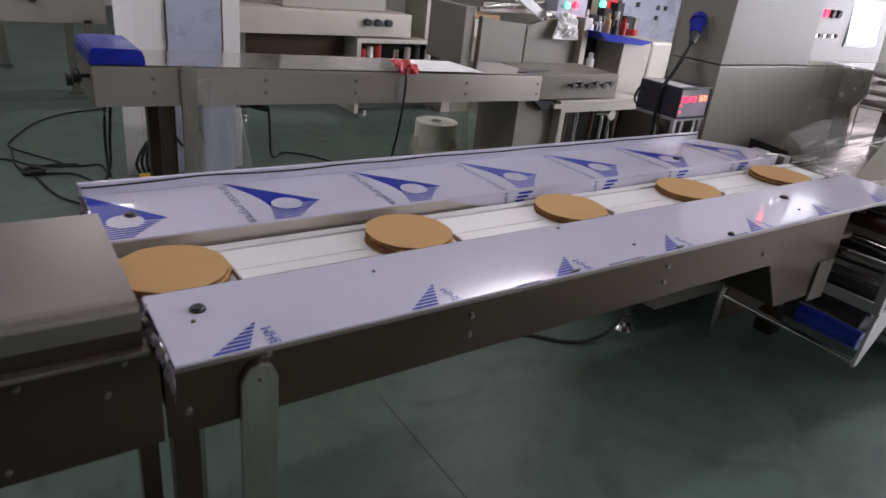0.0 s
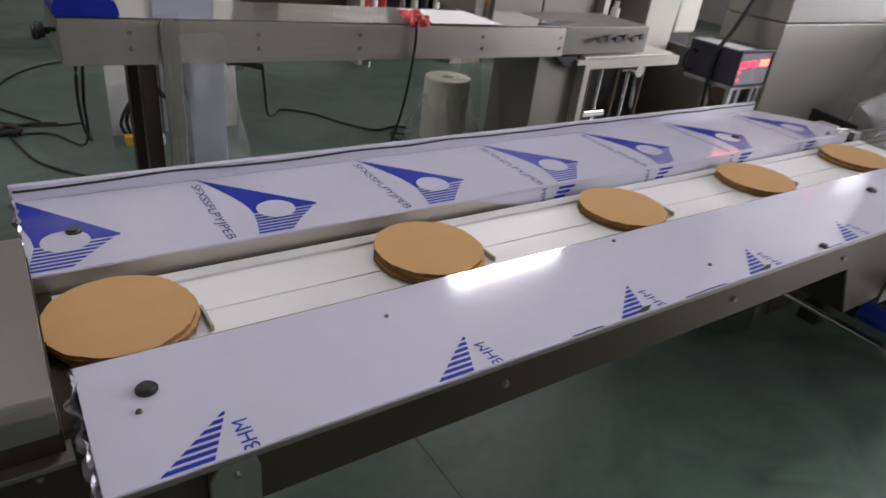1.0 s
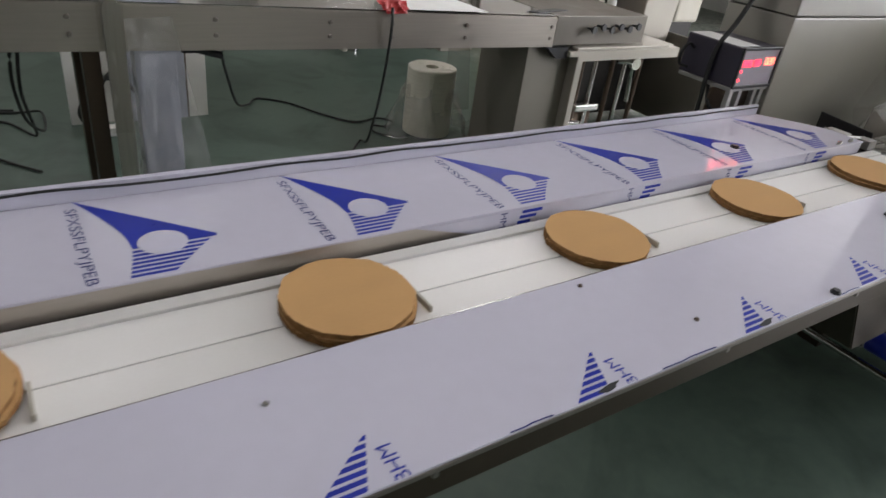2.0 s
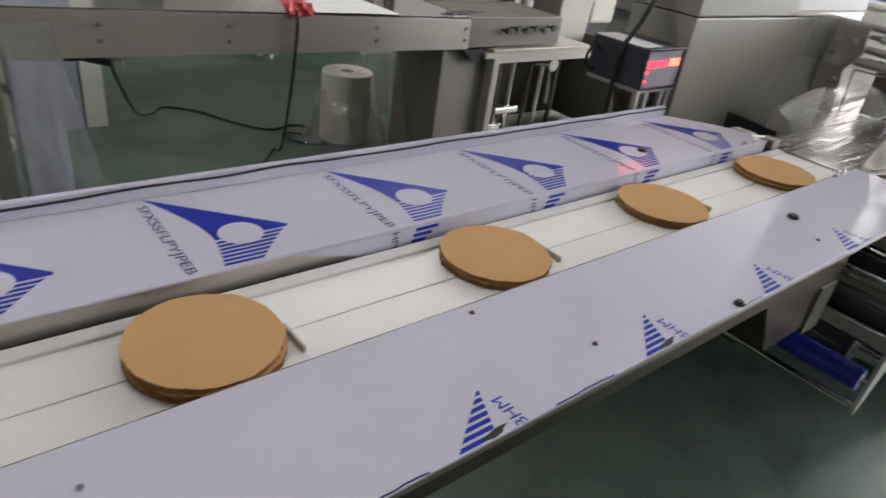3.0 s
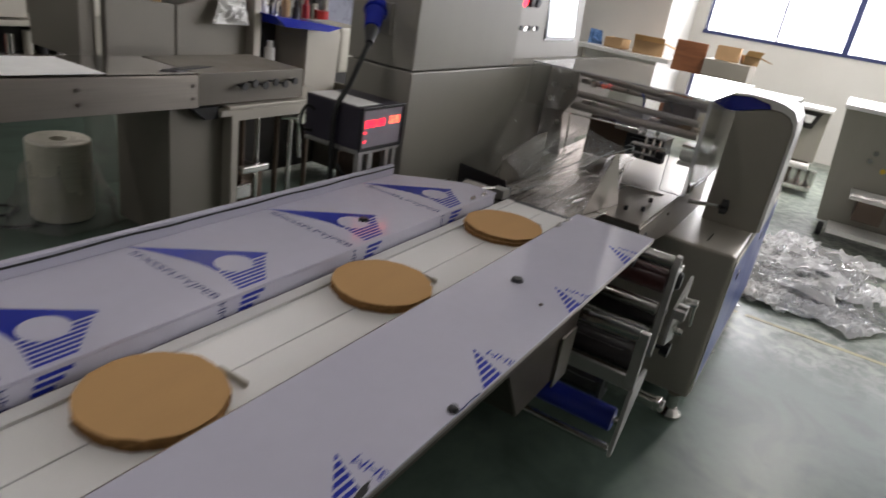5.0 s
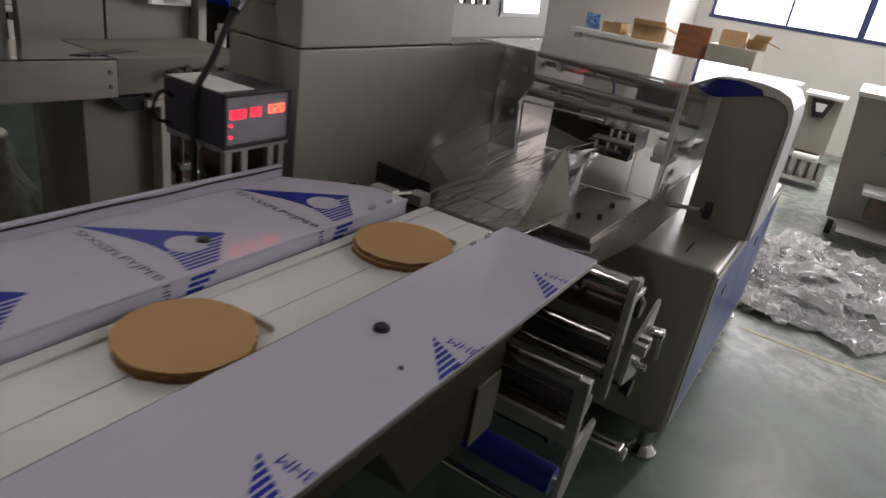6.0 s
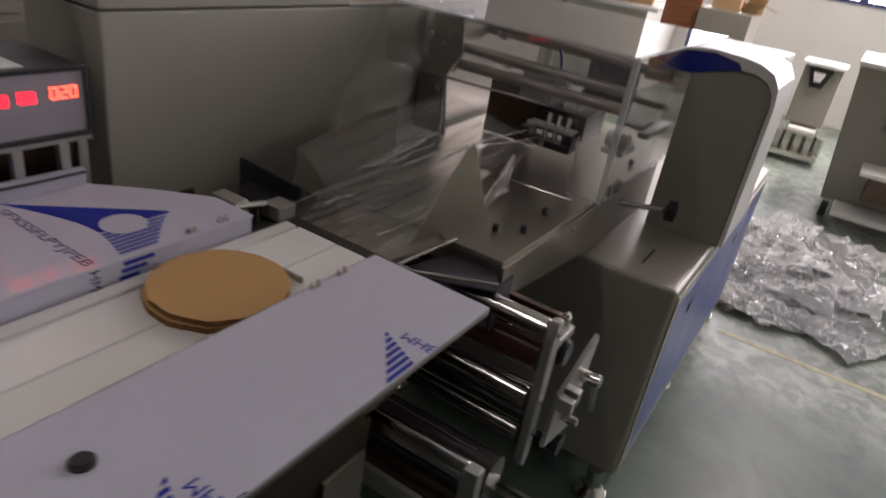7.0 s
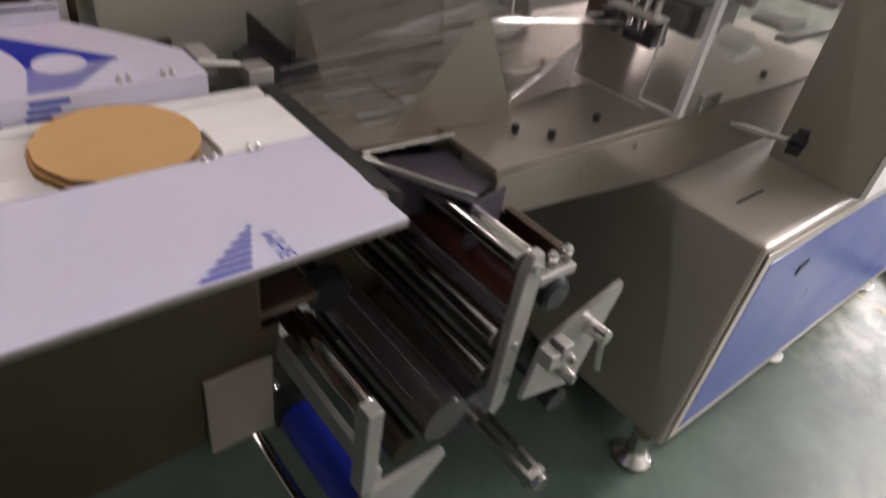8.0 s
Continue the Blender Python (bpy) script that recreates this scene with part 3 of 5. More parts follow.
part("end_pad", box(2.034, 2.064, 0.07, 0.135, 0.800, 0.815, 0.002), BELT, conv, "white end pad")
part("end_bracket", merge(box(2.03, 2.075, 0.03, 0.062, 0.775, 0.81, 0.003), box(2.036, 2.062, 0.0, 0.03, 0.79, 0.808, 0.002), cyl((2.06, 0.03, 0.79), (2.06, 0.01, 0.79), 0.008, 20)), ALU, conv)
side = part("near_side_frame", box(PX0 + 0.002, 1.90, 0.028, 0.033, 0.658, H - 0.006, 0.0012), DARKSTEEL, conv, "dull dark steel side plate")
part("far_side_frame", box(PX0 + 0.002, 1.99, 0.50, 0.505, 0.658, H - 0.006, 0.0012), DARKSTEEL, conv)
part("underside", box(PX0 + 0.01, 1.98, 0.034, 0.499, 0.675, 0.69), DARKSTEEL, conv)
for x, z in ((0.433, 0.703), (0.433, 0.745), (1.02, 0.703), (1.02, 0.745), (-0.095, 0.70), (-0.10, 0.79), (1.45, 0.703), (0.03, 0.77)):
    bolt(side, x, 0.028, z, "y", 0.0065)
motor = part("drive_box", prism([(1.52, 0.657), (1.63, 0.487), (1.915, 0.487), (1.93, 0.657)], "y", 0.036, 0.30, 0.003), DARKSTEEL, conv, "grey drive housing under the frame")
part("motor_cover", box(1.824, 1.914, 0.029, 0.0355, 0.47, 0.61, 0.002), OLIVE, conv, "grey painted motor cover")
strap = part("leg", prism([(-0.018, 0.02), (0.042, 0.02), (0.042, 0.735), (0.03, 0.758), (0.012, 0.765), (-0.006, 0.758), (-0.018, 0.735)], "y", 0.012, 0.0265, 0.0015), STEEL_V, conv, "steel strap leg")
bolt(strap, 0.012, 0.012, 0.735, "y", 0.004)
part("leg", prism([(-0.018, 0.02), (0.042, 0.02), (0.042, 0.735), (-0.018, 0.735)], "y", 0.507, 0.521, 0.0015), STEEL_V, conv)
part("leg", box(-0.115, -0.075, 0.05, 0.09, 0.02, 0.675, 0.002), DARKSTEEL, conv)
part("leg", box(-0.115, -0.075, 0.44, 0.48, 0.02, 0.675, 0.002), DARKSTEEL, conv)
for lx, ly in ((0.012, 0.02), (0.012, 0.514), (-0.095, 0.07), (-0.095, 0.46)):
    part("foot", cyl((lx, ly, 0), (lx, ly, 0.022), 0.03, 20, 0.02), CHROME, conv)
FOIL = mat("torn_dark_foil", (0.30, 0.28, 0.30), 0.3, 0.5, 0.5, 0.4, 40, 0.4, 60)
part("torn_film", crumple([(-0.131, -0.069, 0.792), (-0.131, 0.130, 0.825), (-0.133, 0.132, 0.856), (-0.1325, -0.069, 0.853)], 40, 10, 0.013, 3, 36, soft=False), FOIL, conv, "torn ragged film edge")
part("torn_film", crumple([(-0.152, 0.36, 0.80), (-0.152, 0.60, 0.80), (-0.152, 0.60, 0.865), (-0.152, 0.36, 0.853)], 40, 10, 0.010, 7, 36, soft=False), FOIL, conv, "torn ragged film edge")

# lugs that push the discs
DISCS = [(-0.061, 0.241), (0.411, 0.242), (0.887, 0.248), (1.355, 0.248), (1.829, 0.243)]
for x, y in DISCS[:]:
    part("lug", prism([(x + 0.098, y + 0.000), (x + 0.099, y - 0.055), (x + 0.103, y - 0.055), (x + 0.1025, y + 0.000)], "z", BZ, BZ + 0.010, 0.0008), CREAM, conv, "thin metal pusher lug")


def cardboard_disc(x, y, seed, layers):
    """A stack of round corrugated boards: rough cut rims, visible flutes."""
    rnd = random.Random(seed)
    ob = thing("cardboard_disc_stack", x, y, BZ, "stack of round brown corrugated cardboard discs on the belt", "cardboard", "discs on the belt")
    z = BZ + 0.0005
    thick = (0.022 if layers == 3 else 0.0165) / layers
    for i in range(layers):
        r0 = 0.0925 + rnd.uniform(-0.0015, 0.0015)
        ox, oy = (rnd.uniform(-0.004, 0.004), rnd.uniform(-0.004, 0.004)) if i < layers - 1 else (0, 0)
        n = 96
        ph = rnd.uniform(0, 6.28)
        ring = []
        cuts = [2 * math.pi * q / 12 + rnd.uniform(-0.16, 0.16) for q in range(12)]
        for j in range(n):
            a = 2 * math.pi * j / n
            k = min(range(len(cuts)), key=lambda q: abs(math.remainder(a - cuts[q], 2 * math.pi)))
            off = abs(math.remainder(a - cuts[k], 2 * math.pi))
            r = (r0 + 0.001) * (0.977 + 0.25 * off * off) + 0.0020 * math.sin(9 * a + ph) * noise.noise(Vector((3 * math.cos(a), 3 * math.sin(a), seed + i))) + 0.0020 * noise.noise(Vector((14 * math.cos(a), 14 * math.sin(a), seed * 2 + i)))
            ring.append((x + ox + r * math.cos(a), y + oy + r * math.sin(a), a))
        bm = bmesh.new()
        inn = 0.985
        cx, cy = x + ox, y + oy
        zs = (z, z + 0.0005, z + thick * 0.15, z + thick * 0.85, z + thick - 0.0006, z + thick)
        rings = []
        for q, zz in enumerate(zs):
            s = inn if q in (2, 3) else 1.0
            rings.append([bm.verts.new((cx + (px - cx) * s, cy + (py - cy) * s, zz)) for px, py, _ in ring])
        for a, b in zip(rings, rings[1:]):
            for j in range(n):
                bm.faces.new((a[j], a[(j + 1) % n], b[(j + 1) % n], b[j])).smooth = True
        bm.faces.new(rings[0][::-1])
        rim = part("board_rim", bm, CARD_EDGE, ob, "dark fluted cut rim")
        top = bmesh.new()
        tv = [top.verts.new((px, py, z + thick - 0.0003)) for px, py, _ in ring]
        bv = [top.verts.new((px, py, z + thick + 0.0004)) for px, py, _ in ring]
        for j in range(n):
            top.faces.new((tv[j], tv[(j + 1) % n], bv[(j + 1) % n], bv[j]))
        top.faces.new(bv)
        part("board_face", top, CARD, ob)
        z += thick + 0.0006


for i, (x, y) in enumerate(DISCS):
    cardboard_disc(x, y, 11 + i, 2 if i > 1 else 3)

# ---- upstream conveyor at the near left ----
up = thing("upstream_conveyor", -1.4, 0.2, 0, "brushed steel conveyor section with a folded cover on top", "conveyor")
cover = part("cover", prism([(0.028, 0.857), (0.026, 0.888), (0.028, 0.896), (0.034, 0.901), (0.044, 0.903), (0.365, 0.903), (0.378, 0.898), (0.382, 0.857)], "x", -2.6, -0.150, 0.001), COVERSTEEL, up, "brushed steel folded cover")
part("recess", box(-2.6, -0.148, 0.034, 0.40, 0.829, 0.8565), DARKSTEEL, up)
part("flange", box(-2.6, -0.142, 0.018, 0.05, 0.8215, 0.8285, 0.001), COVERSTEEL, up)
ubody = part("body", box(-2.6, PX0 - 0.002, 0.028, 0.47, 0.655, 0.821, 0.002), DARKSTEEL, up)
for x, z in ((-0.302, 0.808), (-0.175, 0.812), (-0.329, 0.678), (-0.62, 0.72), (-0.20, 0.765)):
    bolt(ubody, x, 0.028, z, "y", 0.0045)
for x in (-0.5, -1.6, -2.4):
    for y in (0.06, 0.42):
        part("leg", box(x - 0.02, x + 0.02, y - 0.02, y + 0.02, 0.0, 0.655, 0.002), STEEL_V, up)

under = thing("cable", 1.5, 0.7, 0, "black cable looping on the floor under the conveyor", "cable", "floor cables")
part("cord", tube([(1.25, 0.86, 0.008), (1.383, 0.81, 0.008), (1.50, 0.70, 0.008), (1.60, 0.655, 0.02), (1.70, 0.64, 0.07), (1.77, 0.65, 0.20), (1.79, 0.66, 0.36)], 0.008), RUBBER, under)


# ---- wrapping machine: tall cabinet, console, base, jaws ----
mach = thing("control_cabinet", 2.6, 0.85, 0, "tall satin steel control cabinet of a packing machine", "cabinet")
part("lower_body", box(1.917, 3.28, 0.622, 0.84, 0.10, 1.110, 0.004), CABINET, mach, "satin grey steel front")
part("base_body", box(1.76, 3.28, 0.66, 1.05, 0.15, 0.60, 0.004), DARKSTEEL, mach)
part("upper_body", box(1.917, 2.50, 0.622, 0.84, 1.1135, 1.95, 0.004), CABINET, mach)
part("console_body", prism([(0.70, 1.1135), (0.84, 1.1135), (0.84, 1.95), (0.76, 1.95)], "x", 2.502, 3.28, 0.004), CABINET, mach)
ledge = part("ledge", box(2.50, 3.28, 0.62, 0.70, 1.1125, 1.117, 0.001), CABINET, mach)
part("side_socket", box(1.905, 1.9165, 0.70, 0.745, 1.19, 1.27, 0.003), CABINET, mach)
for fx, fy in ((1.83, 0.69), (3.2, 0.70), (1.83, 1.0), (3.2, 1.0)):
    part("foot", merge(cyl((fx, fy, 0), (fx, fy, 0.018), 0.045, 24, 0.03), cyl((fx, fy, 0.018), (fx, fy, 0.152), 0.011, 12), cyl((fx, fy, 0.06), (fx, fy, 0.072), 0.02, 6)), CHROME, mach, "steel levelling foot")
# console controls
for i, (x, m_) in enumerate(((2.62, GREENLAMP), (2.68, LED), (2.74, BLACK), (2.79, BLACK))):
    part("push_button", merge(cyl((x, 0.735, 1.315), (x, 0.70, 1.31), 0.017, 16, bev=0.002)), m_, mach)
for i in range(8):
    x = 2.58 + 0.034 * i
    part("selector_knob", cyl((x, 0.727, 1.225), (x, 0.70, 1.222), 0.011, 12, 0.008), BLACK if i % 2 else CHROME, mach)
scr = part("screen_bezel", prism([(0.700, 1.18), (0.712, 1.178), (0.742, 1.42), (0.728, 1.422)], "x", 2.90, 3.20, 0.003), BLACK, mach)
part("screen", prism([(0.6965, 1.195), (0.6995, 1.195), (0.7262, 1.41), (0.723, 1.41)], "x", 2.915, 3.185), SCREEN, scr, "lit white touch screen")

# display box on its bracket
disp = thing("display_box", 1.79, 0.70, 0.93, "dark instrument box with a glowing red digit display", "instrument")
part("case", box(1.712, 1.88, 0.612, 0.79, 0.93, 1.036, 0.003), BOXDARK, disp)
part("face_frame", merge(box(1.710, 1.882, 0.6045, 0.6115, 0.928, 0.936, 0.0015), box(1.710, 1.882, 0.6045, 0.6115, 1.03, 1.038, 0.0015), box(1.710, 1.716, 0.6045, 0.6115, 0.9362, 1.0298), box(1.876, 1.882, 0.6045, 0.6115, 0.9362, 1.0298)), BLACK, disp)
face = part("face", box(1.7165, 1.8755, 0.608, 0.6118, 0.9365, 1.0295), FACEPLATE, disp, "grey front plate")
SEG = {"0": "abcdef", "2": "abged", "8": "abcdefg"}


def digit(ch, x, z, w, h, y, m_, parent):
    s = 0.0017
    bars = {"a": (0, w, h - s, h), "d": (0, w, 0, s), "g": (0, w, h / 2 - s / 2, h / 2 + s / 2), "f": (0, s, h / 2, h), "b": (w - s, w, h / 2, h),
            "e": (0, s, 0, h / 2), "c": (w - s, w, 0, h / 2)}
    part("digit", merge(*[box(x + bars[c][0], x + bars[c][1], y - 0.0012, y, z + bars[c][2], z + bars[c][3]) for c in SEG[ch]]), m_, parent, "glowing digit")


for i in range(3):
    digit("8", 1.727 + 0.0135 * i, 0.987, 0.010, 0.017, 0.6079, LED, face)
for i in range(2):
    digit("8", 1.778 + 0.0135 * i, 0.988, 0.010, 0.017, 0.6079, LED, face)
for i, ch in enumerate("020"):
    digit(ch, 1.824 + 0.0145 * i, 0.990, 0.011, 0.018, 0.6079, LED_HOT, face)
for z in (0.975, 0.952):
    part("pilot_lamp", cyl((1.727, 0.608, z), (1.727, 0.6065, z), 0.0032, 10), LED, face)
part("shelf", box(1.715, 1.885, 0.612, 0.79, 0.918, 0.9285, 0.002), ALU, disp, "steel mounting shelf")
for x in (1.73, 1.77, 1.84, 1.87):
    part("bracket_post", box(x - 0.008, x + 0.008, 0.615, 0.63, 0.80, 0.9175, 0.002), ALU, disp)
part("bracket_plate", box(1.70, 1.90, 0.66, 0.665, 0.66, 0.9175, 0.001), DARKSTEEL, disp)
part("cable_loom", merge(tube([(1.74, 0.70, 0.915), (1.70, 0.66, 0.88), (1.72, 0.64, 0.85), (1.78, 0.66, 0.83), (1.82, 0.64, 0.86)], 0.005)), RUBBER, disp)
plug = thing("power_plug", 1.90, 0.72, 1.23, "blue industrial plug on a black cable hung at the cabinet", "plug")
part("plug_body", merge(cyl((1.815, 0.688, 1.205), (1.865, 0.722, 1.242), 0.020, 16, 0.027, 0.003), cyl((1.865, 0.722, 1.242), (1.890, 0.738, 1.258), 0.031, 16, 0.028, 0.003)), BLUE, plug, "blue plastic plug body")
part("plug_collar", cyl((1.78, 0.665, 1.178), (1.815, 0.688, 1.205), 0.010, 12, 0.019), BLACK, plug)
part("cable", tube([(1.78, 0.665, 1.178), (1.755, 0.668, 1.13), (1.735, 0.675, 1.08), (1.704, 0.685, 1.02), (1.702, 0.688, 0.95), (1.703, 0.685, 0.875), (1.70, 0.68, 0.75), (1.72, 0.68, 0.62)], 0.0065, 8), RUBBER, plug)
part("cable_loop", tube([(1.71, 0.76, 1.0), (1.69, 0.765, 1.01), (1.675, 0.77, 0.985), (1.68, 0.77, 0.955), (1.71, 0.765, 0.945)], 0.004, 8), RUBBER, disp)
part("paper", box(1.716, 1.80, 0.625, 0.785, 1.0365, 1.0375), PAPER, disp, "white paper on the case")

# black guide bracket behind the belt end
guide = thing("guide_bracket", 2.13, 0.46, 0.72, "black angled guide bracket beside the belt end", "bracket")
part("plate", prism([(2.09, 0.36), (2.19, 0.40), (2.18, 0.56), (2.085, 0.50)], "z", 0.80, 0.812, 0.001), BLACK, guide)
part("upright", prism([(0.38, 0.72), (0.56, 0.72), (0.56, 0.85), (0.40, 0.84)], "x", 2.14, 2.146, 0.001), BLACK, guide)
part("post", cyl((2.12, 0.47, 0.0), (2.12, 0.47, 0.80), 0.012, 12), CHROME, guide)
part("stop_block", box(1.99, 2.02, 0.40, 0.46, 0.82, 0.85, 0.003), ALU, guide)
part("rail_clamp", box(2.05, 2.09, 0.36, 0.40, 0.812, 0.838, 0.002), ALU, guide)
rod("rail", guide, (1.99, 0.405, 0.842), (2.05, 0.39, 0.838), 0.006, CHROME)

# machine base with blue door and end block
base = thing("wrapping_machine", 3.2, 0.2, 0, "grey painted wrapper base with a blue door and rounded end housing", "machine")
part("near_body", box(2.717, 4.05, -0.208, 0.60, 0.085, 0.652, 0.014, 3), PAINT, base, "grey painted sheet body")
door = part("door", box(2.765, 3.98, -0.2135, -0.2095, 0.125, 0.60, 0.003), BLUEDOOR, base, "blue painted door")
part("door_rim", merge(box(2.735, 2.7635, -0.213, -0.2095, 0.10, 0.63, 0.001), box(3.982, 4.02, -0.213, -0.2095, 0.10, 0.63, 0.001), box(2.7637, 3.9815, -0.213, -0.2095, 0.602, 0.63, 0.001), box(2.7637, 3.9815, -0.213, -0.2095, 0.10, 0.123, 0.001)), CREAM, base)
for x in (2.95, 3.55):
    part("door_latch", prism([(x, 0.50), (x + 0.035, 0.515), (x + 0.035, 0.53), (x, 0.522)], "y", -0.2165, -0.2137), BLACK, door)
for x in (2.715, 3.35, 3.98):
    for y in (-0.165, 0.5):
        part("foot", merge(cyl((x, y, 0), (x, y, 0.012), 0.045, 24), cyl((x, y, 0.012), (x, y, 0.035), 0.044, 24, 0.026), cyl((x, y, 0.035), (x, y, 0.09), 0.022, 20)), CHROME, base, "steel levelling foot")
# end block
part("end_housing", prism([(-0.218, 0.652), (-0.02, 0.652), (-0.02, 1.0635), (-0.08, 1.082), (-0.13, 1.094), (-0.165, 1.094), (-0.195, 1.082), (-0.212, 1.06), (-0.218, 1.03)], "x", 3.06, 3.35, 0.002), PAINT, base, "grey end housing")
part("blue_top", prism([(0.07, 1.056), (-0.02, 1.0665), (-0.08, 1.085), (-0.13, 1.097), (-0.12, 1.112), (-0.06, 1.124), (0.0, 1.118), (0.03, 1.10)], "x", 3.062, 3.34, 0.001), BLUE, base, "blue painted crown")
part("housing_rim", prism([(-0.2195, 0.66), (-0.2195, 1.03), (-0.2135, 1.061), (-0.196, 1.084), (-0.166, 1.0965), (-0.132, 1.0985), (-0.122, 1.1135), (-0.06, 1.1255), (0.0, 1.1195), (0.03, 1.1015), (0.032, 1.106), (0.0, 1.126), (-0.06, 1.133), (-0.125, 1.130), (-0.17, 1.122), (-0.205, 1.106), (-0.224, 1.075), (-0.2295, 1.03), (-0.2295, 0.66)], "x", 3.055, 3.36), WHITE, base, "white outer rim")
part("rear_crown", box(3.38, 3.55, -0.19, 0.06, 1.082, 1.118, 0.004), WHITE, base)
# work plate under the jaws
table = part("work_plate", merge(prism([(2.255, 0.025), (3.24, 0.018), (3.30, 0.05), (3.30, 0.56), (2.255, 0.50)], "z", 0.790, 0.800, 0.001), prism([(2.255, 0.735), (2.30, 0.715), (2.75, 0.66), (3.18, 0.66), (3.18, 0.789), (2.255, 0.789)], "y", 0.020, 0.026, 0.001)), WORKSTEEL, base, "brushed steel work plate with a skirt")
part("plate_support", box(2.75, 3.05, 0.05, 0.50, 0.653, 0.788), DARKSTEEL, base)
bolt(table, 2.27, 0.02, 0.755, "y", 0.008)
bolt(table, 2.58, 0.02, 0.765, "y", 0.006)
for x, y in ((2.52, 0.07), (2.40, 0.06), (3.05, 0.06), (2.36, 0.10)):
    part("stud", cyl((x, y, 0.80), (x, y, 0.814), 0.0065, 12, bev=0.001), BLACK, table)
part("hand_screw", merge(cyl((2.90, 0.02, 0.742), (2.955, -0.085, 0.742), 0.008, 12)), CHROME, base)
part("star_knob", merge(*[cyl((2.955 + 0.0 + 0.018 * math.cos(a), -0.085, 0.742 + 0.018 * math.sin(a)), (2.962 + 0.018 * math.cos(a), -0.105, 0.742 + 0.018 * math.sin(a)), 0.011, 10) for a in np.linspace(0, 2 * math.pi, 6)[:-1]], cyl((2.955, -0.083, 0.742), (2.963, -0.108, 0.742), 0.016, 14)), BLACK, base, "black star knob")
part("slot", box(2.80, 2.90, -0.10, -0.095, 0.6522, 0.6535), DARKGAP, base)

# acrylic guard with the sealing mechanism inside
guard = thing("acrylic_guard", 3.05, 0.3, 0.82, "clear acrylic safety cover over the sealing jaws", "machine guard")
GX0, GX1, GY0, GY1, GZ0, GZ1 = 2.645, 3.50, 0.0, 0.615, 0.815, 1.128
part("front_pane", box(GX0 + 0.0125, GX1, GY0, GY0 + 0.005, GZ0, GZ1, 0.001), ACRYLIC, guard)
part("top_pane", box(GX0, GX1, GY0 + 0.0055, GY1, GZ1 - 0.005, GZ1, 0.001), ACRYLIC, guard)
part("end_pane", prism([(GY0 + 0.0085, GZ0), (0.078, GZ0), (0.082, GZ0 + 0.13), (0.12, GZ0 + 0.17), (GY1, GZ0 + 0.17), (GY1, GZ1 - 0.006), (GY0 + 0.0085, GZ1 - 0.006)], "x", GX0, GX0 + 0.005, 0.001), ACRYLIC, guard)
part("pane_edge", merge(box(GX0 - 0.004, GX0 + 0.012, GY0 - 0.003, GY0 + 0.008, GZ0, GZ1), box(GX0 - 0.001, GX0 + 0.004, 0.079, 0.0815, GZ0, GZ0 + 0.13), box(GX0 - 0.001, GX0 + 0.004, GY0 + 0.009, 0.078, GZ0 - 0.002, GZ0 + 0.0015), box(GX0 - 0.001, GX0 + 0.0085, GY0 + 0.009, GY1, GZ1 - 0.004, GZ1 + 0.001), box(GX0 + 0.009, GX1, GY0 - 0.001, GY0 + 0.0045, GZ1 - 0.003, GZ1 + 0.0015)), ACRYLIC_EDGE, guard, "bright polished cut edge")
part("hinge", box(2.70, 2.76, -0.006, 0.004, 0.815, 0.845, 0.002), CHROME, guard)
jaws = thing("sealing_jaws", 3.0, 0.35, 0.8, "steel sealing jaw mechanism with shafts and clamps", "machine part")
for p, q, r in (((2.83, 0.60, 0.985), (2.86, 0.05, 0.975), 0.014), ((2.80, 0.60, 1.035), (2.84, 0.05, 1.02), 0.012), ((2.86, 0.60, 1.105), (2.88, 0.04, 1.075), 0.012), ((3.10, 0.60, 1.045), (3.12, 0.03, 1.035), 0.010), ((3.16, 0.60, 0.955), (3.17, 0.03, 0.945), 0.009)):
    rod("shaft", jaws, p, q, r, COVERSTEEL, "worn steel shaft")
    part("shaft_collar", cyl((p[0], 0.545, p[2] - 0.002), (p[0], 0.525, p[2] - 0.002), r * 1.7, 18, bev=0.002), CHROME, jaws)
part("heater_block", merge(box(2.86, 2.98, 0.25, 0.34, 0.935, 1.012, 0.004), box(2.855, 2.86, 0.262, 0.328, 0.95, 1.0, 0.002)), ALU, jaws, "grey cast heater block")
part("clamp_bar", merge(box(2.655, 2.70, 0.10, 0.225, 0.893, 0.909, 0.003), box(2.66, 2.695, 0.205, 0.228, 0.908, 0.926, 0.003), box(2.66, 2.695, 0.10, 0.125, 0.908, 0.930, 0.003)), BLACK, jaws, "black film clamp bar")
for yy in (0.125, 0.148, 0.172):
    part("clamp_post", merge(cyl((2.678, yy, 0.909), (2.685, yy, 0.965), 0.006, 12), cyl((2.68, yy, 0.926), (2.68, yy, 0.934), 0.011, 6)), CHROME, jaws)
part("clamp_plate", box(2.66, 2.70, 0.105, 0.215, 0.9345, 0.940, 0.001), ALU, jaws)
part("clamp_nut", cyl((2.6545, 0.165, 0.902), (2.649, 0.165, 0.902), 0.008, 6), CHROME, jaws)
part("window_plate", prism([(0.30, 0.802), (0.46, 0.802), (0.46, 0.975), (0.30, 0.982)], "x", 2.93, 2.936, 0.001), DARKSTEEL, jaws, "dark steel plate behind the film")
part("plate_rim", tube([(2.66, 0.436, 0.802), (2.66, 0.440, 0.90), (2.66, 0.446, 0.979), (2.662, 0.44, 0.982), (2.665, 0.32, 0.983), (2.668, 0.20, 0.984)], 0.003, 8, False), CHROME, jaws, "bright bent rim wire")
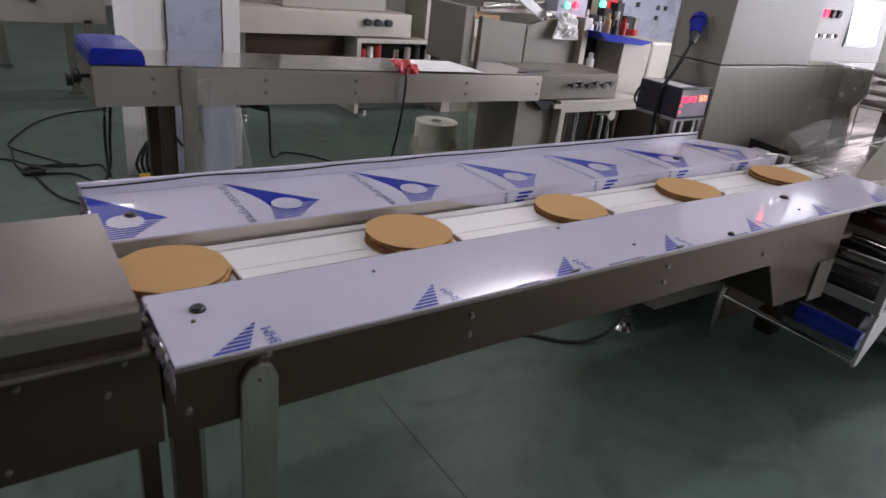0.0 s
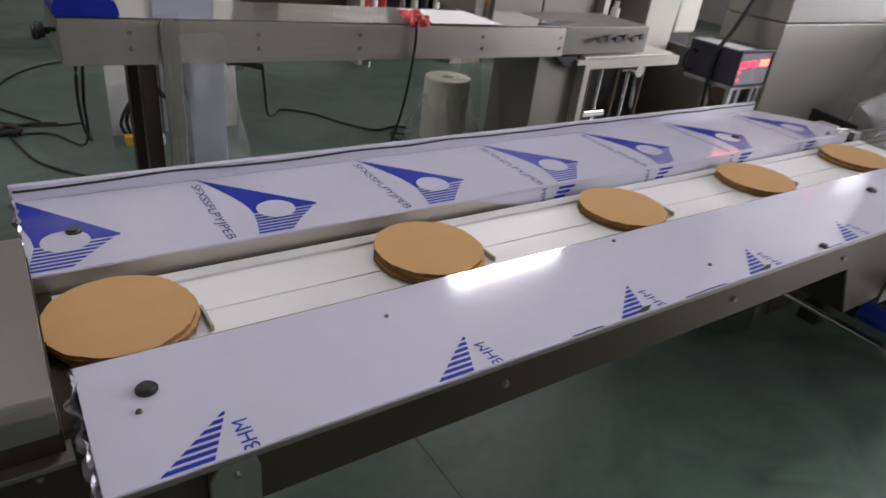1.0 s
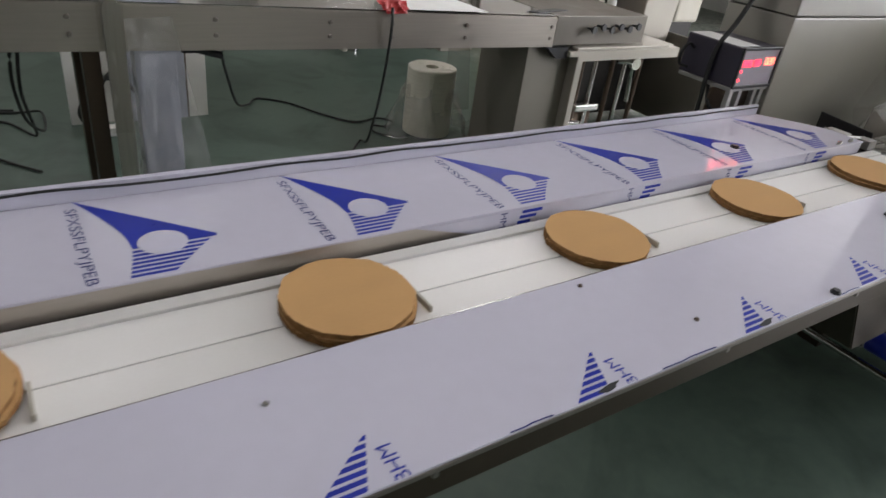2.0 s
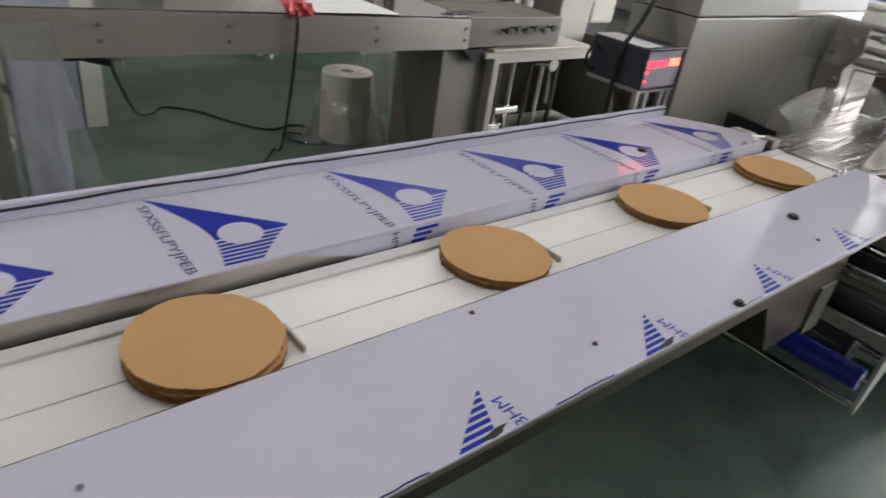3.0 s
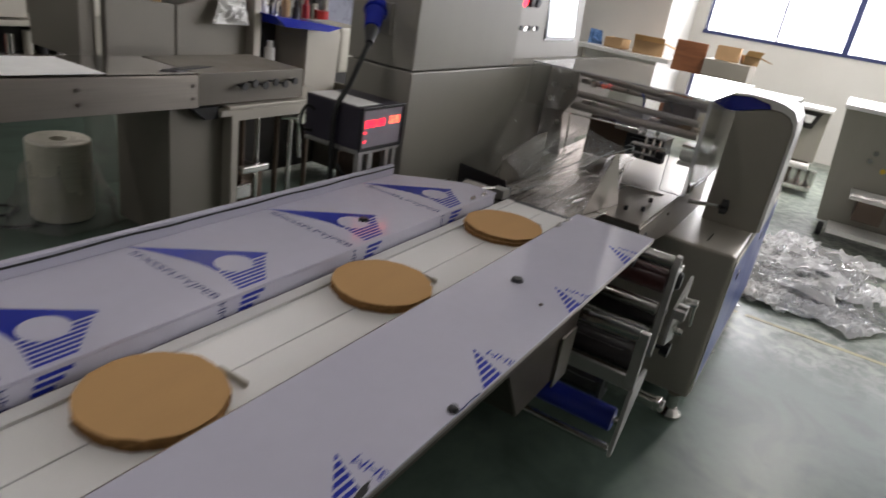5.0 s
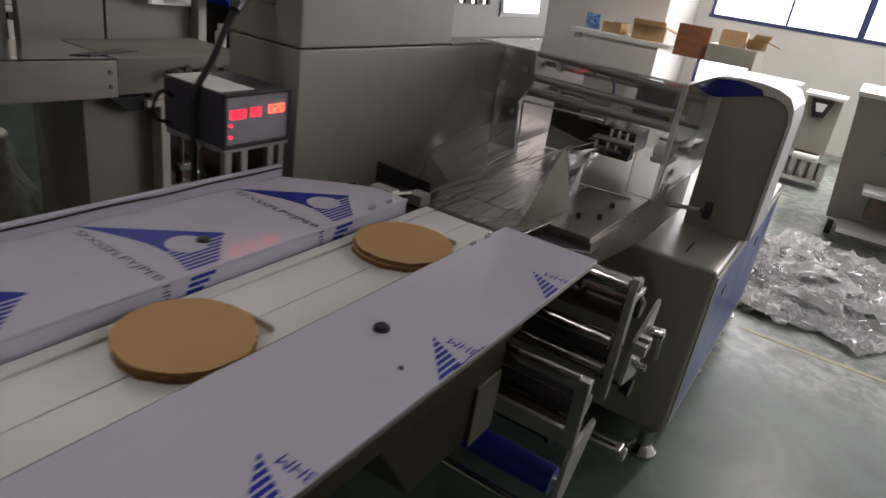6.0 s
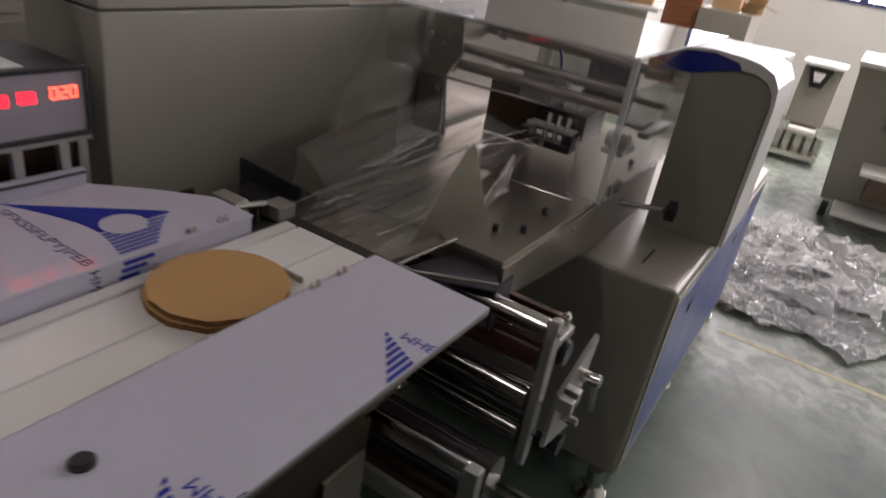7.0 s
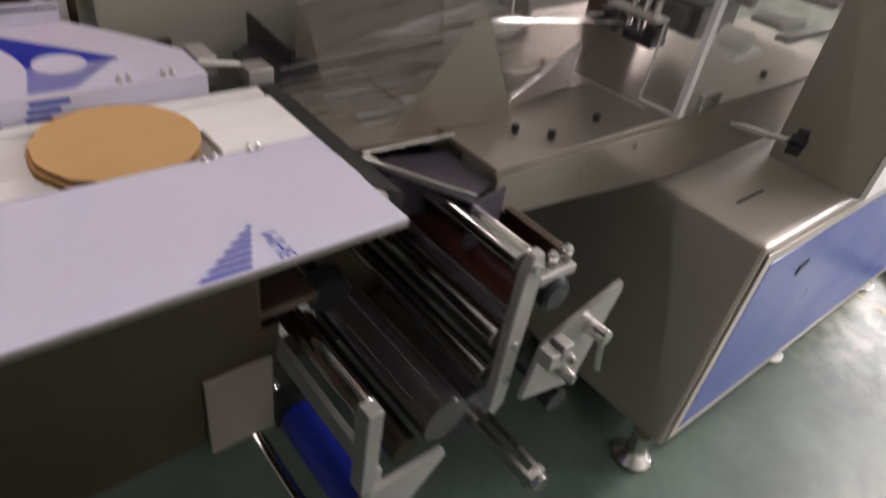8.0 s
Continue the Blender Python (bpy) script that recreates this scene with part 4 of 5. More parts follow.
part("side_plate", prism([(0.50, 0.80), (0.60, 0.80), (0.60, 1.11), (0.49, 1.11), (0.48, 1.02), (0.52, 0.95)], "x", 2.78, 2.795, 0.002), COVERSTEEL, jaws)
for yy, zz in ((0.57, 1.05), (0.575, 1.00), (0.51, 1.055), (0.53, 0.92)):
    part("collar_screw", merge(cyl((2.779, yy, zz), (2.768, yy, zz), 0.010, 14), cyl((2.768, yy, zz), (2.763, yy, zz), 0.006, 6)), CHROME, jaws)
part("back_plate", box(2.80, 3.48, 0.585, 0.60, 0.80, 1.10, 0.002), COVERSTEEL, jaws)
part("bearing_block", merge(box(2.99, 3.06, 0.10, 0.22, 0.95, 1.06, 0.004), cyl((2.985, 0.16, 1.0), (2.99, 0.16, 1.0), 0.03, 20)), DARKSTEEL, jaws)
part("rear_jaw", merge(box(2.90, 3.04, 0.16, 0.30, 0.86, 0.925, 0.003), box(2.88, 2.90, 0.18, 0.28, 0.87, 0.915, 0.002)), BLACK, jaws, "black jaw carriage")
for k, yy in enumerate((0.20, 0.245, 0.29)):
    part("spring_post", merge(*[cyl((2.93, yy, 0.925 + 0.008 * q), (2.93, yy, 0.929 + 0.008 * q), 0.010, 12) for q in range(5)], cyl((2.93, yy, 0.92), (2.93, yy, 0.985), 0.004, 10)), CHROME, jaws)
part("air_hose", tube([(2.90, 0.34, 1.07), (2.93, 0.30, 1.095), (2.97, 0.22, 1.08), (2.99, 0.18, 1.02)], 0.004), RUBBER, jaws)
part("air_hose", tube([(2.88, 0.44, 1.075), (2.91, 0.40, 1.10), (2.95, 0.30, 1.07), (2.96, 0.28, 1.0)], 0.004), mat("blue_air_hose", (0.03, 0.06, 0.3), 0.35), jaws)
part("white_block", merge(cyl((2.86, 0.085, 0.905), (2.86, 0.03, 0.905), 0.020, 20, bev=0.003), box(2.83, 2.93, 0.03, 0.085, 0.872, 0.886, 0.003)), PAPER, jaws, "white plastic guide block")
part("delivery_arm", merge(box(3.0, 3.22, 0.022, 0.05, 0.888, 0.902, 0.002), box(3.02, 3.12, 0.05, 0.12, 0.902, 0.912, 0.002)), ALU, jaws)
part("rear_film", crumple([(3.06, 0.02, 1.03), (3.30, 0.02, 1.03), (3.28, 0.06, 1.075), (3.08, 0.05, 1.09)], 16, 10, 0.03, 57, 12), HAZEFILM, jaws, "crumpled clear film over the rear shaft")

# forming plates and the clear film web
former = thing("film_former", 2.3, 0.15, 0.8, "grey steel forming plates that fold the film", "machine part")


def upright_plate(foot_a, foot_b, outline, thick):
    """A plate standing on the line from foot_a to foot_b; the outline is (share along the line, height)."""
    a, b = Vector((*foot_a, 0)), Vector((*foot_b, 0))
    n = (b - a).cross(Vector((0, 0, 1))).normalized() * thick
    bm = bmesh.new()
    near = [bm.verts.new(a.lerp(b, u) + Vector((0, 0, z))) for u, z in outline]
    far = [bm.verts.new(a.lerp(b, u) + n + Vector((0, 0, z))) for u, z in outline]
    bm.faces.new(near[::-1]), bm.faces.new(far)
    for i in range(len(near)):
        k = (i + 1) % len(near)
        bm.faces.new((near[i], near[k], far[k], far[i]))
    bmesh.ops.recalc_face_normals(bm, faces=bm.faces[:])
    return bm


part("triangle_plate", upright_plate((2.175, 0.172), (2.385, 0.135), [(0.0, 0.8015), (1.0, 0.8015), (0.66, 0.962), (0.60, 0.968), (0.54, 0.962)], 0.0015), WORKSTEEL, former, "dull grey triangular plate")
part("far_plate", upright_plate((2.168, 0.44), (2.487, 0.44), [(0.0, 0.796), (1.0, 0.8015), (0.94, 0.938), (0.70, 0.938), (0.01, 0.90)], 0.0015), OLIVE, former, "dull grey upright forming plate")
part("bent_plate", upright_plate((2.40, 0.16), (2.60, 0.20), [(0.0, 0.8015), (0.92, 0.8015), (1.0, 0.872), (0.96, 0.876), (0.0, 0.822)], 0.0015), COVERSTEEL, former, "bright-edged bent plate")
rod("plate_edge", former, (2.40, 0.158, 0.8235), (2.592, 0.197, 0.877), 0.0022, CHROME)
rod("plate_edge", former, (2.584, 0.195, 0.8015), (2.60, 0.199, 0.873), 0.0022, CHROME)
part("bed_plate", prism([(2.098, 0.168), (2.252, 0.135), (2.252, 0.45), (2.11, 0.45)], "z", 0.789, 0.7985, 0.001), WORKSTEEL, former, "dull steel bed under the film")
rod("bed_rail", former, (2.62, 0.30, 0.803), (2.64, 0.06, 0.803), 0.003, CHROME)
part("chute", merge(prism([(2.112, 0.158), (2.250, 0.130), (2.250, 0.028), (2.192, 0.002)], "z", 0.776, 0.7795), prism([(2.192, 0.70), (2.252, 0.70), (2.252, 0.788), (2.192, 0.779)], "y", -0.001, 0.003), prism([(2.13, 0.715), (2.20, 0.70), (2.19, 0.776), (2.11, 0.776)], "y", 0.10, 0.104)), BOXDARK, former, "dark folded chute")
rod("guide_rod", former, (2.100, 0.166, 0.790), (2.196, -0.002, 0.790), 0.0035, CHROME)
rod("guide_rod", former, (2.118, 0.154, 0.792), (2.262, 0.128, 0.804), 0.0028, CHROME)
rod("guide_rod", former, (2.118, 0.154, 0.792), (2.130, 0.130, 0.786), 0.004, CHROME)
film = thing("film_web", 2.4, 0.25, 0.8, "clear crumpled packing film drawn over the former", "film")
WEB = clear("stretched_web_film", (0.945, 0.935, 0.92), 0.09, 1.5, 0.025, 0.6, 7, (1.2, 9, 3), 1.6)
LOOSE = clear("loose_clear_film", (0.965, 0.96, 0.95), 0.12, 1.45, 0.04, 0.3, 5, (2, 4, 1), 1.1)
part("bed_film", crumple([(2.10, 0.17, 0.806), (2.10, 0.435, 0.806), (2.62, 0.36, 0.812), (2.62, 0.17, 0.812)], 50, 70, 0.011, 5, 7, (0.5, 3.6, 0.5)), WEB, film, "film drawn over the steel bed")
part("near_web", crumple([(2.20, 0.196, 0.806), (2.310, 0.172, 0.955), (2.655, 0.178, 0.912), (2.60, 0.208, 0.806)], 36, 60, 0.006, 15, 6, (0.5, 1.2, 3.4)), WEB, film, "film folded in from the triangle")
part("far_web", crumple([(2.15, 0.30, 0.812), (2.18, 0.437, 0.898), (2.60, 0.40, 0.965), (2.64, 0.215, 0.918)], 40, 60, 0.012, 9, 6, (0.45, 3.2, 1.5)), WEB, film, "film folded over the far plate")
part("hanging_sheet", crumple([(2.385, 0.585, 0.835), (2.615, 0.60, 1.13), (2.645, 0.46, 1.132), (2.50, 0.442, 0.93)], 30, 30, 0.010, 21, 5, (2, 2, 0.5)), LOOSE, film, "loose hanging film bag")
part("hanging_sheet", crumple([(2.15, 0.455, 0.812), (2.385, 0.585, 0.835), (2.50, 0.442, 0.93), (2.18, 0.436, 0.90)], 24, 24, 0.010, 23, 5), LOOSE, film, "loose hanging film bag")
# milky tubes stand in for glints along the film's creases and rollers
GLINT = clear("film_fold", (0.9, 0.89, 0.88), 0.10, 1.7, 0.6, gain=4.0)
for k in range(26):
    rnd = random.Random(700 + k)
    pts = []
    if k % 3 == 0:
        v, u0 = rnd.uniform(0.05, 0.9), rnd.uniform(0.0, 0.5)
        u1 = u0 + rnd.uniform(0.12, 0.4)
        for q in range(5):
            u = u0 + (u1 - u0) * q / 4
            pts.append((2.10 + 0.52 * u, 0.17 + v * (0.265 * (1 - u) + 0.19 * u) + rnd.uniform(-0.004, 0.004), 0.811 + 0.006 * u + rnd.uniform(-0.001, 0.002)))
    else:
        v, u0 = rnd.uniform(0.05, 0.95), rnd.uniform(0.15, 0.6)
        u1 = min(1.0, u0 + rnd.uniform(0.15, 0.4))
        for q in range(5):
            u = u0 + (u1 - u0) * q / 4
            a = Vector((2.15, 0.30, 0.815)).lerp(Vector((2.64, 0.215, 0.922)), u)
            b = Vector((2.18, 0.437, 0.902)).lerp(Vector((2.60, 0.40, 0.968)), u)
            pts.append(a.lerp(b, v * 0.6) + Vector((0, rnd.uniform(-0.003, 0.003), rnd.uniform(-0.002, 0.003))))
    part("crease", tube(pts, rnd.uniform(0.0004, 0.0010) if k % 4 else 0.0016, 6), GLINT, film, "pale tube put in as a glint on the film")
part("crease", tube([(2.12, 0.40, 0.815), (2.25, 0.36, 0.845), (2.42, 0.29, 0.885), (2.64, 0.20, 0.925)], 0.0012, 6), GLINT, film, "pale tube put in as a glint on the film")
part("crease", tube([(2.32, 0.15, 0.962), (2.44, 0.155, 0.945), (2.56, 0.162, 0.93), (2.655, 0.165, 0.918)], 0.0012, 6), GLINT, film, "pale tube put in as a glint on the film")

FILMROLL = mat("film_wrapped_roll", (0.05, 0.043, 0.045), 0.07, 0.0, 1.0, 0.3, 9, 0.06, 25, (4, 0.6, 4), 0.04)
# ---- film roller unit under the infeed ----
unit = thing("film_roller_unit", 2.1, 0.05, 0.2, "unwinding unit of steel and blue rollers with aluminium end plates", "roller unit")
rod("tie_bar", unit, (1.938, 0.36, 0.30), (1.938, -0.122, 0.30), 0.011, CHROME)
rod("roller", unit, (1.995, 0.11, 0.35), (1.995, -0.105, 0.35), 0.033, BLUEROLL, "blue rubber roller")
rod("roller_shaft", unit, (1.995, 0.36, 0.35), (1.995, -0.125, 0.35), 0.009, CHROME)
part("hand_knob", cyl((1.995, 0.115, 0.35), (1.995, 0.155, 0.35), 0.037, 18, bev=0.004), BLACK, unit)
part("end_plate", prism([(1.925, 0.285), (1.952, 0.29), (2.095, 0.462), (2.088, 0.478), (1.965, 0.478), (1.948, 0.45), (1.935, 0.36)], "y", -0.136, -0.126, 0.0015), ALU, unit, "pale aluminium end plate")
part("arm", box(1.950, 1.972, -0.136, -0.110, 0.479, 0.640, 0.002), ALU, unit)
rod("guide_bar", unit, (1.961, 0.33, 0.618), (1.961, -0.115, 0.628), 0.016, CHROME)
part("flat_bar", box(1.978, 1.990, -0.125, 0.34, 0.460, 0.498, 0.002), ALU, unit)
rod("roller", unit, (2.12, 0.22, 0.48), (2.12, -0.10, 0.48), 0.041, FILMROLL, "film-wrapped unwinding roller", 32)
rod("roller", unit, (2.06, 0.33, 0.44), (2.06, -0.09, 0.44), 0.024, DARKSTEEL)
part("hand_knob", merge(cyl((2.075, 0.185, 0.555), (2.072, 0.145, 0.552), 0.038, 9, bev=0.004), cyl((2.075, 0.24, 0.555), (2.075, 0.18, 0.555), 0.012, 14)), BLACK, unit, "black fluted hand knob")
plate_2 = part("end_plate", prism([(2.232, 0.49), (2.365, 0.455), (2.412, 0.640), (2.405, 0.656), (2.38, 0.65), (2.25, 0.60)], "y", -0.138, -0.129, 0.0015), ALU, unit, "pale aluminium end plate")
arm_2 = part("arm", prism([(2.190, 0.475), (2.206, 0.452), (2.222, 0.475), (2.226, 0.74), (2.218, 0.768), (2.198, 0.768), (2.190, 0.74)], "y", -0.118, -0.102, 0.002), ALU, unit)
part("cross_bar", box(2.228, 2.30, -0.116, -0.09, 0.700, 0.716, 0.002), ALU, unit)
part("cross_bar", box(2.285, 2.30, -0.09, 0.33, 0.700, 0.73, 0.002), DARKSTEEL, unit)
for bx, bz in ((2.246, 0.592), (2.270, 0.600)):
    part("clamp_block", box(bx - 0.010, bx + 0.010, -0.166, -0.1385, bz - 0.014, bz + 0.014, 0.002), ALU, unit)
for bx, bz in ((2.30, 0.565), (2.285, 0.535), (2.33, 0.53)):
    part("bolt", merge(cyl((bx, -0.139, bz), (bx, -0.145, bz), 0.008, 14), cyl((bx, -0.145, bz), (bx, -0.149, bz), 0.005, 6)), CHROME, plate_2)
for bz in (0.745, 0.605, 0.535):
    part("bolt", cyl((2.207, -0.118, bz), (2.207, -0.123, bz), 0.007, 14), CHROME, arm_2)
for bx in (2.262, 2.292):
    part("thumb_nut", merge(cyl((bx, -0.10, 0.716), (bx, -0.10, 0.735), 0.008, 8), cyl((bx, -0.10, 0.735), (bx, -0.10, 0.74), 0.005, 10)), CHROME, unit)
rod("roller", unit, (2.205, 0.34, 0.745), (2.205, -0.10, 0.745), 0.020, CHROME)
rod("roller", unit, (2.235, 0.34, 0.675), (2.235, -0.095, 0.675), 0.034, REDROLL, "dark red rubber roller", 28)
rod("roller", unit, (2.20, 0.34, 0.605), (2.20, -0.095, 0.605), 0.019, CHROME)
rod("roller", unit, (2.19, 0.34, 0.535), (2.19, -0.095, 0.535), 0.016, CHROME)
rod("roller", unit, (2.245, 0.34, 0.56), (2.245, -0.095, 0.56), 0.036, FILMROLL, "dark film-wrapped roller", 28)
part("hand_knob", cyl((2.262, -0.127, 0.68), (2.262, -0.095, 0.68), 0.026, 18, bev=0.004), BLACK, unit)
part("hand_knob", merge(cyl((2.325, -0.145, 0.437), (2.325, -0.120, 0.437), 0.024, 7, 0.02), cyl((2.325, -0.120, 0.437), (2.325, -0.05, 0.437), 0.007, 12)), BLACK, unit)
rod("clamp_handle", unit, (2.345, -0.139, 0.595), (2.345, -0.178, 0.600), 0.013, CHROME)
rod("clamp_handle", unit, (2.345, -0.170, 0.598), (2.356, -0.174, 0.522), 0.005, CHROME)
rod("clamp_handle", unit, (2.318, -0.139, 0.510), (2.318, -0.165, 0.510), 0.010, CHROME)
# highlight lines along the rollers, put in as thin pale tubes
for k, (rx, rz, rr, top) in enumerate(((2.12, 0.48, 0.0415, 0.20), (2.245, 0.56, 0.0365, 0.32), (2.12, 0.48, 0.0415, 0.12), (2.305, 0.265, 0.0585, 0.3))):
    a = 1.7 + 0.4 * k
    part("film_fold", tube([(rx + rr * math.cos(a + 0.03 * math.sin(3 * q)), top - (top + 0.06 if rr < 0.05 else top - 0.02) * q / 6, rz + rr * math.sin(a + 0.03 * math.sin(3 * q))) for q in range(7)], 0.0006, 6), GLINT, unit, "pale tube put in as a highlight along a roller")
part("slotted_shaft", merge(box(2.286, 2.298, -0.155, 0.33, 0.252, 0.278, 0.002), box(2.312, 2.324, -0.155, 0.33, 0.252, 0.278, 0.002), box(2.284, 2.326, -0.172, -0.155, 0.248, 0.282, 0.003), cyl((2.305, -0.172, 0.265), (2.305, -0.184, 0.265), 0.020, 18, bev=0.003)), CHROME, unit, "slotted steel roll shaft")
part("film_roll", cyl((2.305, 0.325, 0.265), (2.305, 0.012, 0.265), 0.058, 40, bev=0.003), FILMROLL, unit, "dark film reel on the shaft")
part("roll_disc", cyl((2.305, 0.010, 0.265), (2.305, -0.002, 0.265), 0.066, 32, bev=0.002), BLACK, unit)
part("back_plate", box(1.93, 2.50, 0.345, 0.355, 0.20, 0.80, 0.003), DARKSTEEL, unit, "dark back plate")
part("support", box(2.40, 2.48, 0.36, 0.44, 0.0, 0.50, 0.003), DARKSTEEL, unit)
part("waste_box", box(1.97, 2.09, 0.22, 0.32, 0.42, 0.53, 0.004), PAPER, unit)


# ---- second line behind ----
Y2 = 2.05
c2 = thing("rear_conveyor", 1.2, 2.26, 0, "long stainless conveyor beam on posts behind the infeed", "conveyor")
beam = part("beam", prism([(0.065, 0.682), (2.40, 0.646), (2.40, 0.788), (0.065, 0.842)], "y", Y2, 2.475, 0.003), STEEL, c2, "brushed steel beam")
part("beam_tail", box(2.402, 3.05, Y2 + 0.004, 2.45, 0.652, 0.795, 0.003), OLIVE, c2)
part("top_plate", prism([(0.07, 0.8445), (2.395, 0.7905), (2.395, 0.7935), (0.07, 0.8475)], "y", Y2 + 0.01, 2.46), CHROME, c2, "shiny steel top")
for x in (0.287, 0.755, 1.20, 1.48, 1.86, 2.37):
    z = 0.842 - (x - 0.065) * 0.0231
    for dz in (-0.045, -0.10):
        bolt(beam, x, Y2, z + dz, "y", 0.009)
for dz in (0.77, 0.70):
    part("star_knob", merge(cyl((0.065, 2.13 + 4 * (0.77 - dz), dz + 0.02), (0.03, 2.13 + 4 * (0.77 - dz), dz + 0.02), 0.008, 10), cyl((0.03, 2.13 + 4 * (0.77 - dz), dz + 0.02), (0.005, 2.13 + 4 * (0.77 - dz), dz + 0.02), 0.028, 7)), BLACK, c2, "black star knob")
part("slot", prism([(2.26, 2.13), (2.33, 2.11), (2.56, 2.16), (2.50, 2.20)], "z", 0.797, 0.800), BLACK, c2)
for i in range(6):
    x = 2.62 + 0.065 * i
    part("thumb_screw", merge(cyl((x, Y2 + 0.004, 0.735 + 0.012 * (i % 2)), (x + 0.005, Y2 - 0.03, 0.735 + 0.012 * (i % 2)), 0.006, 8), cyl((x + 0.005, Y2 - 0.03, 0.735 + 0.012 * (i % 2)), (x + 0.006, Y2 - 0.042, 0.735 + 0.012 * (i % 2)), 0.019, 6)), BLACK, c2)
part("post", box(0.318, 0.375, Y2 + 0.06, Y2 + 0.12, 0.0, 0.674, 0.003), DARKSTEEL, c2)
part("post", prism([(0.386, 0.0), (0.446, 0.0), (0.446, 0.825), (0.432, 0.848), (0.40, 0.848), (0.386, 0.825)], "y", Y2 - 0.02, Y2 - 0.004, 0.002), STEEL_V, c2, "steel strap post")
part("post", box(0.318, 0.375, 2.40, 2.46, 0.0, 0.674, 0.003), DARKSTEEL, c2)
part("bottom_rail", box(0.0, 0.47, Y2 + 0.05, Y2 + 0.11, 0.10, 0.16, 0.002), STEEL, c2)
solid("wrapped_sheet_metal", box(0.475, 0.615, 2.06, 2.14, 0.0, 0.676, 0.004), LAVENDER, "upright lavender film-coated sheet under the rear conveyor", "sheet metal", at=(0.54, 2.1, 0))
wrap = thing("plastic_wrap", 0.55, 2.02, 0, "clear plastic sheet wrapped round the conveyor post", "plastic sheet")
part("front_sheet", crumple([(0.43, 2.025, 0.004), (0.75, 2.02, 0.004), (0.60, 2.01, 0.80), (0.45, 2.025, 0.79)], 24, 40, 0.028, 31, 6, (2, 2, 0.6)), HAZEFILM, wrap)
part("side_sheet", crumple([(0.36, 2.018, 0.40), (0.455, 2.012, 0.40), (0.45, 2.016, 0.87), (0.37, 2.02, 0.86)], 14, 30, 0.016, 33, 9, (2, 2, 0.6)), CLEARFILM, wrap, "thin wrap round the strap")
bc = thing("blue_box_lid", 0.16, 2.2, 0.845, "blue plastic lid lying on the conveyor end", "plastic lid")
part("lid", prism([(0.055, 0.846), (0.262, 0.842), (0.258, 0.885), (0.245, 0.905), (0.075, 0.910), (0.062, 0.892)], "y", 2.045, 2.42, 0.006), BLUE, bc)
solid("red_cloth", merge(crumple([(1.43, 2.045, 0.822), (1.555, 2.045, 0.820), (1.57, 2.19, 0.850), (1.44, 2.18, 0.855)], 22, 22, 0.030, 44, 11), crumple([(1.44, 2.038, 0.806), (1.54, 2.038, 0.806), (1.55, 2.07, 0.852), (1.44, 2.065, 0.856)], 18, 14, 0.020, 46, 13)), REDCLOTH, "crumpled red plastic cloth on the conveyor", "cloth")
solid("white_sheet", merge(crumple([(1.56, 2.055, 0.8190), (1.98, 2.055, 0.8095), (1.97, 2.40, 0.8095), (1.58, 2.40, 0.8190)], 16, 12, 0.003, 51, 5)), PAPER, "white sheet lying on the conveyor top", "sheet")

cab_1 = thing("cable", 1.45, 2.0, 0, "black cable hanging from the conveyor to the floor", "cable", "floor cables")
part("cord", tube([(1.47, 2.04, 0.83), (1.465, 2.03, 0.72), (1.475, 2.10, 0.45), (1.60, 2.42, 0.10), (1.66, 2.62, 0.008), (1.55, 2.49, 0.008), (1.46, 2.386, 0.008), (1.35, 2.25, 0.008)], 0.006), RUBBER, cab_1)
cab_2 = thing("cable", 1.1, 3.2, 0, "black cable lying in loops on the floor", "cable", "floor cables")
part("cord", tube([(0.80, 2.15, 0.625), (0.86, 2.3, 0.50), (1.05, 2.8, 0.20), (1.25, 3.25, 0.03), (1.359, 3.40, 0.008), (1.508, 3.283, 0.008), (1.62, 3.068, 0.008), (1.76, 2.894, 0.008), (1.923, 2.92, 0.008), (1.985, 2.84, 0.008), (1.90, 2.77, 0.012), (1.828, 2.80, 0.014), (1.80, 2.72, 0.008), (1.866, 2.626, 0.008), (1.95, 2.60, 0.008)], 0.006), RUBBER, cab_2)
part("plug", merge(box(0.655, 0.72, Y2 + 0.10, Y2 + 0.13, 0.635, 0.662, 0.006), cyl((0.72, Y2 + 0.11, 0.645), (0.80, Y2 + 0.10, 0.625), 0.014, 20)), BLACK, cab_2)
cab_3 = thing("cable", -0.1, 3.2, 0, "black cables trailing from the conveyor end across the floor", "cable", "floor cables")
part("cord", tube([(0.118, 2.2, 0.67), (0.105, 2.2, 0.53), (0.13, 2.4, 0.33), (0.20, 2.9, 0.10), (0.22, 3.40, 0.01), (0.131, 3.42, 0.008), (-0.013, 3.447, 0.008), (-0.149, 3.517, 0.008), (-0.281, 3.664, 0.008), (-0.8, 3.9, 0.008)], 0.006), RUBBER, cab_3)
part("cord", tube([(0.14, 2.2, 0.67), (0.125, 2.22, 0.50), (0.15, 2.5, 0.28), (0.16, 3.0, 0.04), (0.056, 3.289, 0.008), (-0.08, 3.32, 0.012), (-0.14, 3.40, 0.014), (-0.041, 3.455, 0.016), (0.10, 3.44, 0.014)], 0.006), RUBBER, cab_3)
part("cord", tube([(0.45, 4.80, 0.008), (0.379, 4.788, 0.008), (0.147, 4.681, 0.008), (-0.051, 4.437, 0.008), (-0.205, 4.038, 0.008), (-0.213, 3.885, 0.008), (-0.107, 3.701, 0.008), (0.021, 3.494, 0.012)], 0.006), RUBBER, cab_3)
